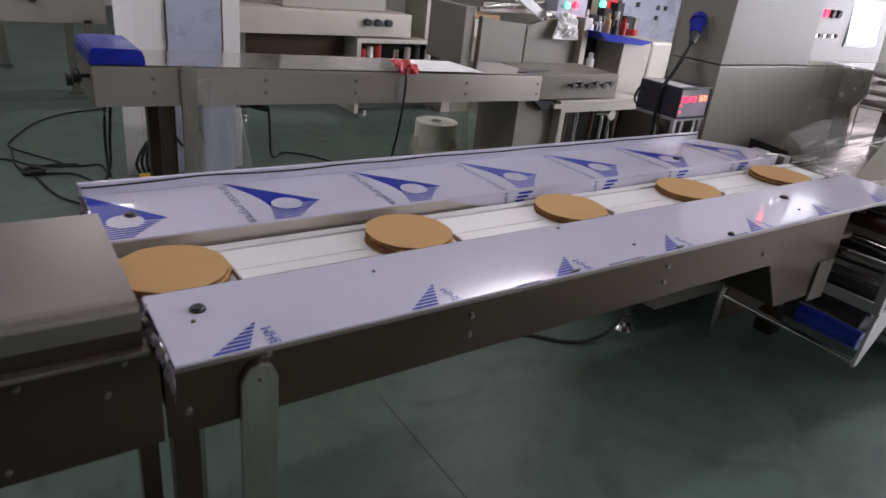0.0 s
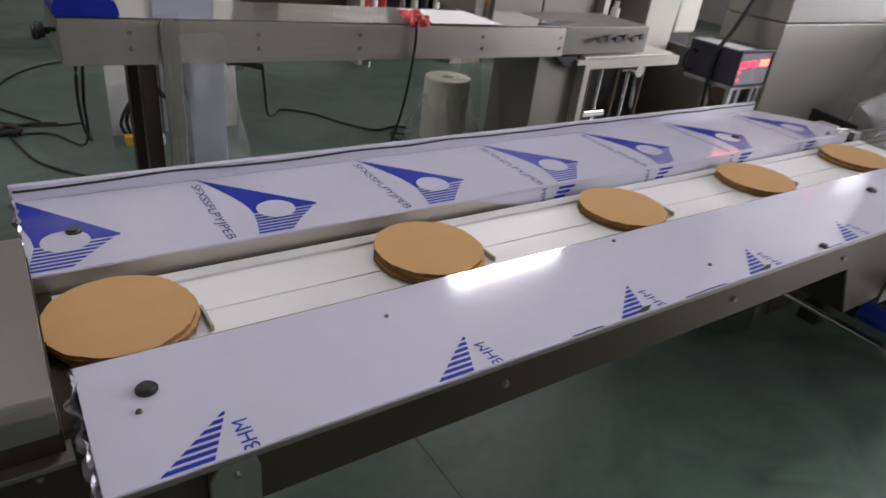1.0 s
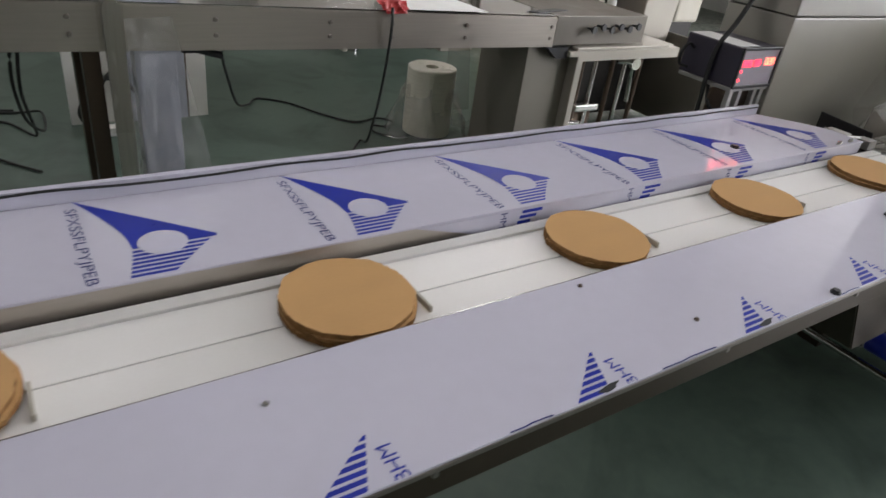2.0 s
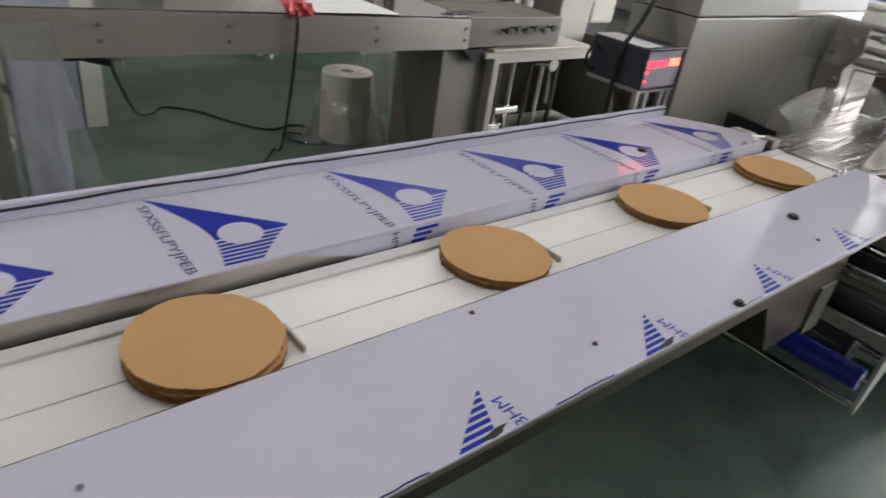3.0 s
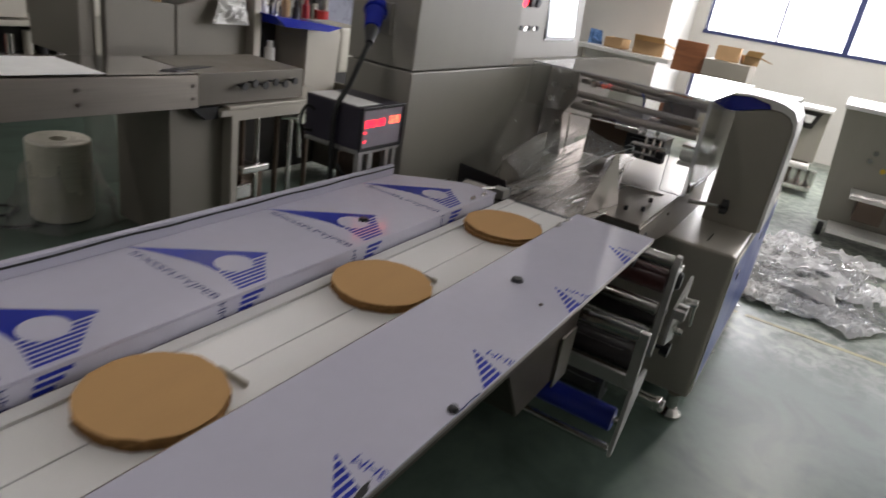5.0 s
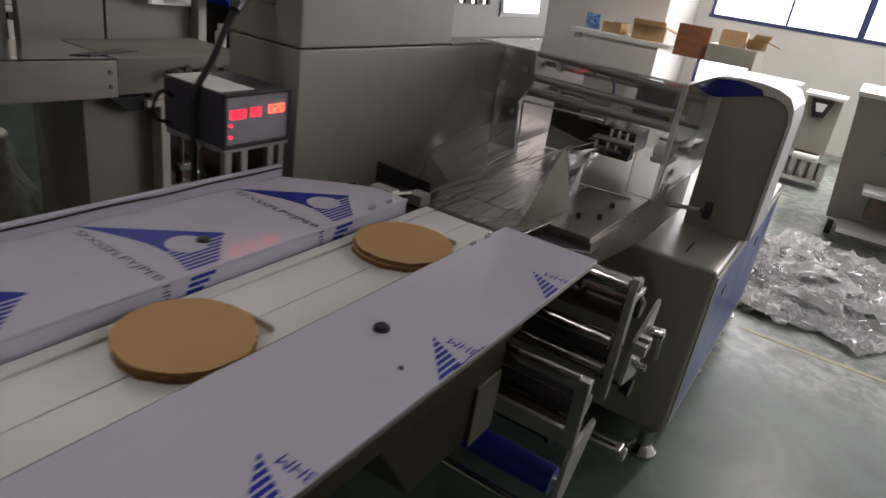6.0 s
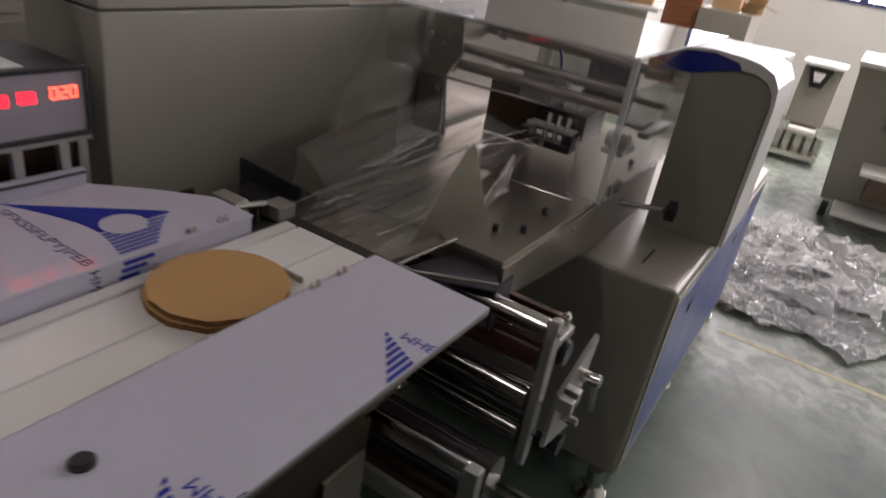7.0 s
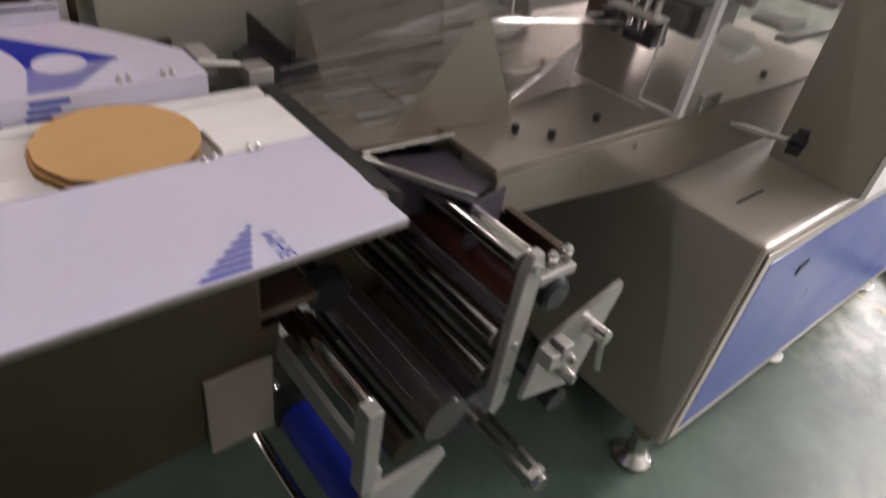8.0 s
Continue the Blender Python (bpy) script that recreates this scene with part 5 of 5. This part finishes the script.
part("cord", tube([(-0.214, 3.86, 0.01), (-0.206, 3.5, 0.008), (-0.138, 3.302, 0.012), (-0.061, 2.964, 0.008), (0.025, 2.805, 0.008), (0.15, 2.65, 0.008)], 0.006), RUBBER, cab_3)
part("knot", tube([(-0.17, 3.36, 0.01), (-0.12, 3.30, 0.03), (-0.08, 3.36, 0.02), (-0.14, 3.40, 0.03), (-0.18, 3.33, 0.02), (-0.10, 3.31, 0.015)], 0.012), RUBBER, cab_3)

# film roll on the floor
fr = thing("film_roll", 2.10, 2.65, 0, "upright roll of cream packing film in clear plastic on the floor", "film roll")
ring_o, ring_i = 0.137, 0.036
bm = bmesh.new()
prof = [(ring_i, 0.30), (ring_i, 0.388), (ring_o - 0.006, 0.390), (ring_o, 0.384), (ring_o, 0.02), (ring_o - 0.006, 0.012), (ring_i, 0.012)]
vs = [[bm.verts.new((2.10 + r * math.cos(a), 2.65 + r * math.sin(a), z)) for r, z in prof] for a in np.linspace(0, 2 * math.pi, 41)[:-1]]
for i in range(40):
    for j in range(len(prof) - 1):
        bm.faces.new((vs[i][j], vs[i][j + 1], vs[(i + 1) % 40][j + 1], vs[(i + 1) % 40][j]))
bmesh.ops.recalc_face_normals(bm, faces=bm.faces[:])
part("film_winding", bm, ROLLFILM, fr)
# near-black disc closes the core hole, for the shade inside it
part("core", cyl((2.10, 2.65, 0.30), (2.10, 2.65, 0.302), 0.0405, 24), DARKGAP, fr)
BAGFILM = clear("bag_film", (0.93, 0.93, 0.91), 0.12, 1.5, 0.13, 0.35, 9, (1, 1, 0.5), 1.5)
for k in range(6):
    a0, a1 = 1.047 * k, 1.047 * k + 1.06
    ends = [(2.10 + r * math.cos(a), 2.65 + r * math.sin(a), z) for r, a, z in ((0.27, a0, 0.004), (0.27, a1, 0.004), (0.142, a1, 0.30), (0.142, a0, 0.30))]
    part("plastic_bag", crumple(ends, 14, 20, 0.035, 61 + k, 7, (1, 1, 0.4)), BAGFILM, fr, "loose clear plastic bag")
solid("plastic_scrap", merge(crumple([(2.2, 2.35, 0.01), (2.55, 2.45, 0.01), (2.6, 2.7, 0.05), (2.25, 2.55, 0.08)], 16, 16, 0.05, 71, 9)), CLEARFILM, "loose clear plastic on the floor beside the roll", "plastic scrap")
solid("rear_plastic_bag", crumple([(2.40, 2.95, 0.0), (2.62, 2.95, 0.0), (2.55, 2.98, 0.62), (2.42, 2.98, 0.62)], 10, 24, 0.03, 75, 8), HAZEFILM, "clear plastic bag hanging behind the film roll", "plastic bag")

# machine of the second line
m2 = thing("rear_wrapper", 2.9, 2.5, 0, "grey packing machine of the second line", "machine")
part("body", box(2.27, 2.56, Y2 + 0.03, 2.46, 0.03, 0.64, 0.004), REARGREY, m2)
part("bracket", prism([(2.36, 0.645), (2.50, 0.645), (2.50, 0.59), (2.43, 0.59)], "y", Y2 - 0.01, Y2 + 0.045), BLACK, m2)
part("side_frame", prism([(2.562, 0.03), (2.605, 0.03), (2.605, 0.575), (3.35, 0.575), (3.35, 0.628), (2.50, 0.628), (2.50, 0.60), (2.562, 0.60)], "y", Y2 - 0.03, Y2 + 0.04, 0.003), PAINT, m2, "pale frame")
part("frame_top", box(2.50, 3.38, Y2 + 0.041, 2.60, 0.585, 0.6285, 0.003), PAINT, m2)
part("frame_rail", box(2.55, 3.25, Y2 - 0.03, Y2 + 0.02, 0.6295, 0.645, 0.003), PAINT, m2)
# near-black sheet gives the frame's inside its shade
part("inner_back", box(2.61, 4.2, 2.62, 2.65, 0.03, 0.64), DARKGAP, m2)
part("inner_side", box(3.80, 3.83, 2.02, 2.615, 0.03, 0.60), OLIVE, m2)
for i, x in enumerate((2.78, 2.88, 3.02, 3.12, 3.25)):
    rod("inner_post", m2, (x, Y2 + 0.14, 0.03), (x, Y2 + 0.14, 0.58), 0.014, CHROME if i % 2 else DARKSTEEL)
part("inner_linkage", merge(tube([(2.95, Y2 + 0.05, 0.54), (3.05, Y2 + 0.03, 0.53), (3.10, Y2 + 0.06, 0.45), (3.12, Y2 + 0.06, 0.30)], 0.012), cyl((3.08, Y2 + 0.02, 0.53), (3.08, Y2 + 0.05, 0.53), 0.035, 18), box(2.66, 2.80, Y2 + 0.08, Y2 + 0.2, 0.12, 0.20, 0.01), box(2.72, 2.9, Y2 + 0.06, Y2 + 0.1, 0.26, 0.30, 0.01)), CHROME, m2)
part("inner_motor", box(2.64, 2.95, Y2 + 0.15, 2.5, 0.05, 0.25, 0.02), DARKSTEEL, m2)
part("front_panel", prism([(2.30, 0.70), (2.664, 0.70), (2.664, 1.015), (2.40, 1.035), (2.30, 1.05)], "y", 2.56, 2.60, 0.004), REARGREY, m2)
part("front_panel", prism([(2.672, 0.70), (3.12, 0.70), (3.12, 1.06), (2.90, 1.06), (2.672, 1.01)], "y", 2.56, 2.60, 0.004), REARGREY, m2)
part("side_panel", box(2.20, 2.278, 2.60, 3.0, 0.75, 1.10, 0.004), REARGREY, m2)
part("column", box(3.122, 3.17, 2.50, 2.60, 0.66, 1.08, 0.004), PAINT, m2)
# the bay's shade, put in as a near-black sheet
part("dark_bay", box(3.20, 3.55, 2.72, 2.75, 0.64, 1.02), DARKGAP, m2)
part("bay_bottle", merge(cyl((3.34, 2.60, 0.72), (3.34, 2.60, 0.80), 0.03, 14), cyl((3.34, 2.60, 0.80), (3.34, 2.60, 0.84), 0.018, 12)), WHITE, m2)
part("bay_bottle", cyl((3.34, 2.60, 0.655), (3.34, 2.60, 0.715), 0.032, 14), REDCLOTH, m2)
part("blue_tray", prism([(3.15, 1.008), (3.72, 0.955), (3.60, 0.928), (3.24, 0.95)], "y", 2.38, 2.75, 0.003), BLUE, m2, "blue tray")
part("end_housing", prism([(3.49, 0.50), (3.77, 0.50), (3.805, 0.90), (3.785, 0.94), (3.62, 0.955), (3.50, 0.945)], "y", 2.46, 2.80, 0.004), PAINT, m2)
part("end_cap", box(3.815, 4.05, 2.47, 2.80, 0.66, 0.945, 0.02), CREAM, m2, "white rounded end cap")
part("swing_arm", merge(box(2.30, 2.95, 2.60, 2.625, 1.075, 1.10, 0.003), box(2.34, 2.60, 2.62, 2.64, 1.10, 1.13, 0.003)), COVERSTEEL, m2)
flat_arm = box(-0.12, 0.12, -0.012, 0.012, -0.028, 0.028, 0.004)
flat_arm.transform(pose(2.655, 2.52, 1.125, 0, 27, 0))
part("swing_arm", flat_arm, WHITE, m2, "pale flat arm")
part("arm_rod", merge(cyl((2.30, 2.56, 1.10), (2.74, 2.52, 1.16), 0.012, 12), cyl((2.42, 2.54, 1.19), (2.80, 2.52, 1.06), 0.009, 12), cyl((2.74, 2.50, 1.09), (2.78, 2.50, 1.09), 0.026, 14)), CHROME, m2)
lamp_box = part("lamp_box", box(2.95, 3.22, 2.61, 2.72, 1.06, 1.40, 0.004), LAVENDER, m2, "grey switch box with pilot lamps")
part("pilot_lamp", cyl((3.03, 2.609, 1.145), (3.03, 2.59, 1.145), 0.020, 14), GREENLAMP, lamp_box, "lit green lamp")
part("pilot_lamp", cyl((3.11, 2.609, 1.15), (3.11, 2.59, 1.15), 0.020, 14), LED, lamp_box, "lit red lamp")
for k in range(5):
    part("tray_jar", merge(cyl((3.30 + 0.085 * k, 2.62, 0.97), (3.30 + 0.085 * k, 2.62, 1.03 + 0.02 * (k % 3)), 0.024, 14, bev=0.003), cyl((3.30 + 0.085 * k, 2.62, 1.03), (3.30 + 0.085 * k, 2.62, 1.07 + 0.02 * (k % 3)), 0.012, 12)), (PAPER, CHROME, CARTON, BLACK, REDCLOTH)[k], m2)
solid("white_film_bag", crumple([(2.84, 2.50, 0.94), (3.08, 2.50, 0.935), (3.06, 2.53, 1.09), (2.92, 2.53, 1.11)], 16, 16, 0.05, 81, 14), PAPER, "crumpled white plastic film hung on the machine", "plastic film")

# white pillar
pil = thing("pillar_casing", 0.66, 3.35, 0, "white-edged square building pillar with lavender panels", "pillar")
part("white_edge", box(0.335, 0.43, 3.20, 3.22, 0, HZ, 0.003), WHITE, pil)
part("shaft", box(0.431, 1.01, 3.205, 3.78, 0, HZ, 0.003), WALLP, pil)
part("lavender_panel", box(0.60, 0.90, 3.196, 3.2035, 0, HZ), LAVENDER, pil)
part("seam", box(0.592, 0.5995, 3.194, 3.2045, 0, HZ), DARKSTEEL, pil)
part("seam", box(0.9005, 0.908, 3.194, 3.2045, 0, HZ), DARKSTEEL, pil)
lm = thing("cable_bundle", 0.47, 3.1, 0, "coiled black cables at the foot of the pillar", "cable", "floor cables")
for i in range(4):
    part("cord", tube([(0.40 + 0.02 * i, 3.15, 0.008), (0.37 + 0.03 * i, 3.12, 0.10 + 0.02 * i), (0.45 + 0.03 * i, 3.14, 0.22 + 0.02 * i), (0.58 + 0.02 * i, 3.16, 0.26 - 0.03 * i)], 0.009), RUBBER, lm)
solid("yellow_connector", merge(box(0.37, 0.43, 3.02, 3.08, 0.0, 0.05, 0.006), cyl((0.43, 3.05, 0.03), (0.46, 3.05, 0.03), 0.015, 10)), YELLOW, "small yellow cable connector on the floor", "connector")
solid("white_connector", box(0.47, 0.56, 3.0, 3.06, 0.0, 0.045, 0.006), WHITE, "small white connector on the floor", "connector")

# ---- third row ----
c3 = thing("far_conveyor", 2.1, 4.5, 0, "cream conveyor beam of the third line", "conveyor")
part("beam", box(1.0, 2.86, 4.30, 4.72, 0.675, 0.862, 0.004), CREAM, c3)
# dark sheet under the beam, put there as its shadow
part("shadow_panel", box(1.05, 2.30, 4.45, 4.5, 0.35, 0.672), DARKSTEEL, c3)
part("machine_top", box(1.75, 2.68, 4.45, 5.0, 0.865, 1.3, 0.004), CABINET, c3)
part("box_frame", merge(box(2.33, 3.28, 4.27, 4.60, 0.625, 0.66, 0.003), box(2.33, 2.37, 4.27, 4.60, 0.03, 0.6245, 0.003), box(3.24, 3.28, 4.27, 4.60, 0.03, 0.6245, 0.003)), CREAM, c3)
# near-black backing stands in for shade inside the box frame
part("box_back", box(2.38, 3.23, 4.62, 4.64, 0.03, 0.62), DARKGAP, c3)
for i, x in enumerate((2.45, 2.52, 2.60, 2.78, 2.90, 3.0, 3.12)):
    part("canister", cyl((x, 4.40, 0.40), (x, 4.40, 0.56 + 0.02 * (i % 3)), 0.03, 12, bev=0.004), (REDCLOTH, WHITE, REDCLOTH, CHROME, CREAM, BLACK, WHITE)[i], c3)
part("canister_shelf", box(2.38, 3.23, 4.30, 4.60, 0.375, 0.398), STEEL, c3)
part("control_column", box(3.02, 3.254, 4.32, 4.7, 0.662, 1.5, 0.006), PAINT, c3)
for x in (2.42, 2.52, 2.62):
    part("thumb_screw", cyl((x, 4.30, 0.79), (x, 4.25, 0.79), 0.03, 7), BLACK, c3)
for x in (1.4, 2.48, 3.2):
    part("foot", cyl((x, 4.42, 0), (x, 4.42, 0.03), 0.05, 16), CHROME, c3)
part("leg", box(1.37, 1.43, 4.39, 4.45, 0.03, 0.674), STEEL_V, c3)
solid("cream_crate", box(3.22, 3.60, 4.25, 4.6, 0.70, 0.86, 0.008), CREAM, "cream plastic crate beside the third line", "crate")
solid("crate_stand", box(3.25, 3.58, 4.3, 4.6, 0.0, 0.699, 0.005), CREAM, "cream cabinet under the crate", "cabinet")
solid("brown_carton", box(3.62, 4.15, 4.7, 5.2, 0.0, 0.86, 0.006), CARTON, "large brown carton standing on the floor", "carton")
c4 = thing("left_conveyor", 0.2, 5.4, 0, "grey steel conveyor of a far line on legs", "conveyor")
part("beam", box(-2.5, 0.60, 5.3, 5.75, 0.57, 0.80, 0.004), CABINET, c4)
part("beam", box(-3.0, 0.05, 6.5, 6.9, 0.62, 0.85, 0.004), CABINET, c4)
for x, y in ((0.33, 5.38), (0.46, 5.3), (-0.6, 5.4), (-1.7, 5.4), (-0.1, 6.6), (-0.9, 6.6)):
    part("leg", box(x - 0.03, x + 0.03, y, y + 0.06, 0.02, 0.60, 0.003), STEEL_V, c4)
    part("foot", cyl((x, y + 0.03, 0), (x, y + 0.03, 0.02), 0.05, 16), CHROME, c4)
part("star_knob", cyl((0.10, 5.3, 0.75), (0.10, 5.25, 0.75), 0.035, 7), BLACK, c4)
ec = thing("electric_cabinet", 6.0, 4.6, 0, "lavender grey electric cabinet with small black switches", "cabinet")
part("case", box(5.62, 6.62, 4.45, 4.9, 0.02, 1.8, 0.006), LAVENDER, ec)
for x, z in ((6.20, 1.04), (6.33, 1.04), (6.20, 0.93), (5.85, 1.06)):
    part("switch", box(x, x + 0.05, 4.435, 4.449, z, z + 0.05, 0.003), BLACK, ec)
for x, m_ in ((5.30, GREENLAMP), (5.48, LED)):
    part("pilot_lamp", cyl((x, 4.44, 1.06), (x, 4.41, 1.06), 0.04, 14), m_, ec)
part("panel", box(5.16, 5.60, 4.45, 4.55, 0.9, 1.6, 0.004), DARKSTEEL, ec)
pm = thing("far_machine", 4.3, 3.8, 0, "far packing machine with steel heads and red valve", "machine")
part("body", box(3.95, 5.2, 3.6, 4.1, 0.02, 0.80, 0.01), CREAM, pm)
part("heads", merge(*[cyl((4.1 + 0.14 * i, 3.75, 0.80), (4.1 + 0.14 * i, 3.75, 0.95 + 0.05 * (i % 3)), 0.04 - 0.01 * (i % 2), 12) for i in range(8)]), CHROME, pm)
part("dark_parts", merge(*[box(4.05 + 0.17 * i, 4.15 + 0.17 * i, 3.85, 3.95, 0.80, 1.0 + 0.06 * ((i * 7) % 3), 0.01) for i in range(7)]), DARKGAP, pm)
part("red_valve", cyl((4.95, 3.65, 0.82), (4.95, 3.65, 0.90), 0.05, 14), REDCLOTH, pm)

# ---- right-hand background ----
SCRAP = clear("clear_scrap_film", (0.93, 0.94, 0.95), 0.12, 1.55, 0.28, 0.1, 20, (1, 1, 1), 3.0)
pile = thing("scrap_film_pile", 4.4, -0.5, 0, "heap of crumpled silver packing film on the floor", "scrap film")
for i in range(84):
    rnd = random.Random(200 + i)
    cx, cy, s = max(4.24, rnd.gauss(4.78, 0.36)), min(-0.20, rnd.gauss(-0.44, 0.17)), rnd.uniform(0.10, 0.21)
    a = rnd.uniform(0, 6.28)
    h = max(0.02, 0.17 - 0.26 * math.hypot(cx - 4.75, cy + 0.42)) * rnd.uniform(0.3, 1.0)
    cs = [(cx + s * math.cos(a + q), cy + s * math.sin(a + q), 0.014 + h * (1 if k % 2 else 0.4)) for k, q in enumerate((0, 1.4, 3.1, 4.6))]
    part("scrap", crumple(cs, 20, 20, 0.055, 300 + i, 19, (1, 0.28, 1) if i % 3 else (0.28, 1, 1), soft=i % 4 == 0), SILVERFILM if i % 2 else SCRAP, pile)
m3 = thing("steel_trolley_machine", 6.1, -0.8, 0, "stainless steel machine on castors near the windows", "machine")
part("front_plate", prism([(-0.42, 0.10), (-1.5, 0.10), (-1.5, 0.92), (-0.34, 0.92)], "x", 6.0, 6.04, 0.003), CABINET, m3)
part("top", box(5.9, 6.7, -1.5, -0.33, 0.921, 0.95, 0.004), WHITE, m3, "white top")
part("body", box(6.042, 6.6, -1.5, -0.42, 0.12, 0.92, 0.004), CABINET, m3)
part("shelf", box(5.70, 6.0, -1.4, -0.56, 0.36, 0.385, 0.003), WHITE, m3)
part("foot_plate", box(5.72, 5.99, -1.35, -0.50, 0.085, 0.118, 0.003), WHITE, m3)
part("tag", box(5.994, 5.999, -0.80, -0.75, 0.68, 0.74), YELLOW, m3)
part("tray", box(5.80, 6.0, -0.80, -0.62, 0.20, 0.34, 0.004), DARKSTEEL, m3)
for y in (-0.46, -0.95, -1.4):
    part("castor", cyl((5.95, y - 0.02, 0.05), (5.95, y + 0.02, 0.05), 0.05, 18), BLACK, m3)
for y, z in ((-0.62, 0.66), (-0.60, 0.60), (-0.75, 0.72), (-0.70, 0.55)):
    part("valve", cyl((6.0, y, z), (5.96, y, z), 0.018, 10), CHROME if z > 0.58 else YELLOW, m3)
m4 = thing("small_filling_machine", 7.55, -0.1, 0, "small steel machine with a hopper near the windows", "machine")
part("case", box(7.42, 7.7, -0.24, 0.04, 0.26, 0.725, 0.006), CABINET, m4, "grey sheet case")
part("case_top", box(7.37, 7.72, -0.255, 0.065, 0.726, 0.752, 0.004), WHITE, m4)
# the hopper's inner shade is a near-black plate on the case
part("hopper", prism([(-0.18, 0.71), (0.0, 0.71), (-0.04, 0.56), (-0.13, 0.56)], "x", 7.39, 7.419, 0.002), DARKGAP, m4, "near-black plate for the shaded hopper mouth")
part("hopper_lip", prism([(-0.13, 0.68), (-0.04, 0.68), (-0.06, 0.61), (-0.11, 0.61)], "x", 7.37, 7.389, 0.002), PAPER, m4)
part("base_plate", box(7.1, 7.75, -0.30, 0.08, 0.05, 0.09, 0.004), CHROME, m4)
for q, yy in enumerate((-0.27, -0.20, -0.12, -0.04, 0.03)):
    part("cylinder", cyl((7.25, yy, 0.09), (7.25, yy, 0.22 + 0.05 * (q % 2)), 0.035, 16, bev=0.004), CHROME, m4)
part("feed_tube", cyl((7.2, -0.22, 0.25), (7.2, -0.02, 0.25), 0.03, 16), WHITE, m4)
part("leg", box(7.5, 7.66, -0.20, 0.0, 0.09, 0.259, 0.004), DARKSTEEL, m4)
for yy in (-0.26, 0.04):
    part("foot", cyl((7.4, yy, 0.0), (7.4, yy, 0.05), 0.03, 14), BLACK, m4)
bench = thing("workbench", 7.6, 1.3, 0, "workbench with a reddish wood end panel and grey drawers", "workbench")
part("end_panel", box(7.48, 7.52, 0.98, 1.28, 0.30, 1.11, 0.003), WOOD, bench)
part("drawer_unit", box(7.45, 7.9, 0.55, 0.978, 0.25, 0.985, 0.005), PAINT, bench)
part("top", box(7.40, 7.98, 1.30, 2.3, 0.86, 0.90, 0.004), WHITE, bench)
part("leg", box(7.42, 7.48, 2.2, 2.26, 0.0, 0.859), STEEL_V, bench)
part("leg", box(7.42, 7.48, 0.6, 0.66, 0.0, 0.25), STEEL_V, bench)


def carton(x, y, z, sx, sy, sz, turn, flaps):
    ob = thing("carton", x, y, z, "open brown cardboard carton on the workbench", "carton", "cartons")
    t_ = 0.006
    walls = [box(x - sx, x + sx, y - sy, y - sy + t_, z, z + sz), box(x - sx, x + sx, y + sy - t_, y + sy, z, z + sz), box(x - sx, x - sx + t_, y - sy + t_, y + sy - t_, z, z + sz), box(x + sx - t_, x + sx, y - sy + t_, y + sy - t_, z, z + sz), box(x - sx + t_, x + sx - t_, y - sy + t_, y + sy - t_, z, z + t_)]
    part("shell", merge(*walls), CARTON, ob)
    if flaps:
        part("flap", prism([(y - sy, z + sz), (y - sy - 0.12, z + sz - 0.04), (y - sy - 0.12, z + sz - 0.034), (y - sy, z + sz + 0.006)], "x", x - sx, x + sx), CARTON, ob)
        part("flap", prism([(x - sx, z + sz), (x - sx - 0.10, z + sz + 0.05), (x - sx - 0.10, z + sz + 0.056), (x - sx, z + sz + 0.006)], "y", y - sy, y + sy), CARD, ob, "pale inner flap")
    ob.rotation_euler = (0, 0, radians(turn))
    return ob


carton(7.62, 1.58, 0.902, 0.13, 0.15, 0.13, 12, True)
carton(7.65, 1.93, 0.902, 0.10, 0.10, 0.10, -8, False)
carton(7.62, 0.80, 0.988, 0.10, 0.11, 0.13, 5, False)
carton(7.66, 0.60, 0.988, 0.08, 0.07, 0.08, 20, True)
solid("blue_bag", crumple([(7.5, 2.20, 0.91), (7.55, 2.06, 0.91), (7.55, 2.08, 1.05), (7.5, 2.2, 1.06)], 10, 10, 0.03, 91, 20), mat("blue_plastic_bag", (0.12, 0.25, 0.5), 0.35), "small blue plastic bag on the workbench", "bag")


def motions():
    """Everything in this shot stands still; only the camera is carried along."""
    return None


motions()
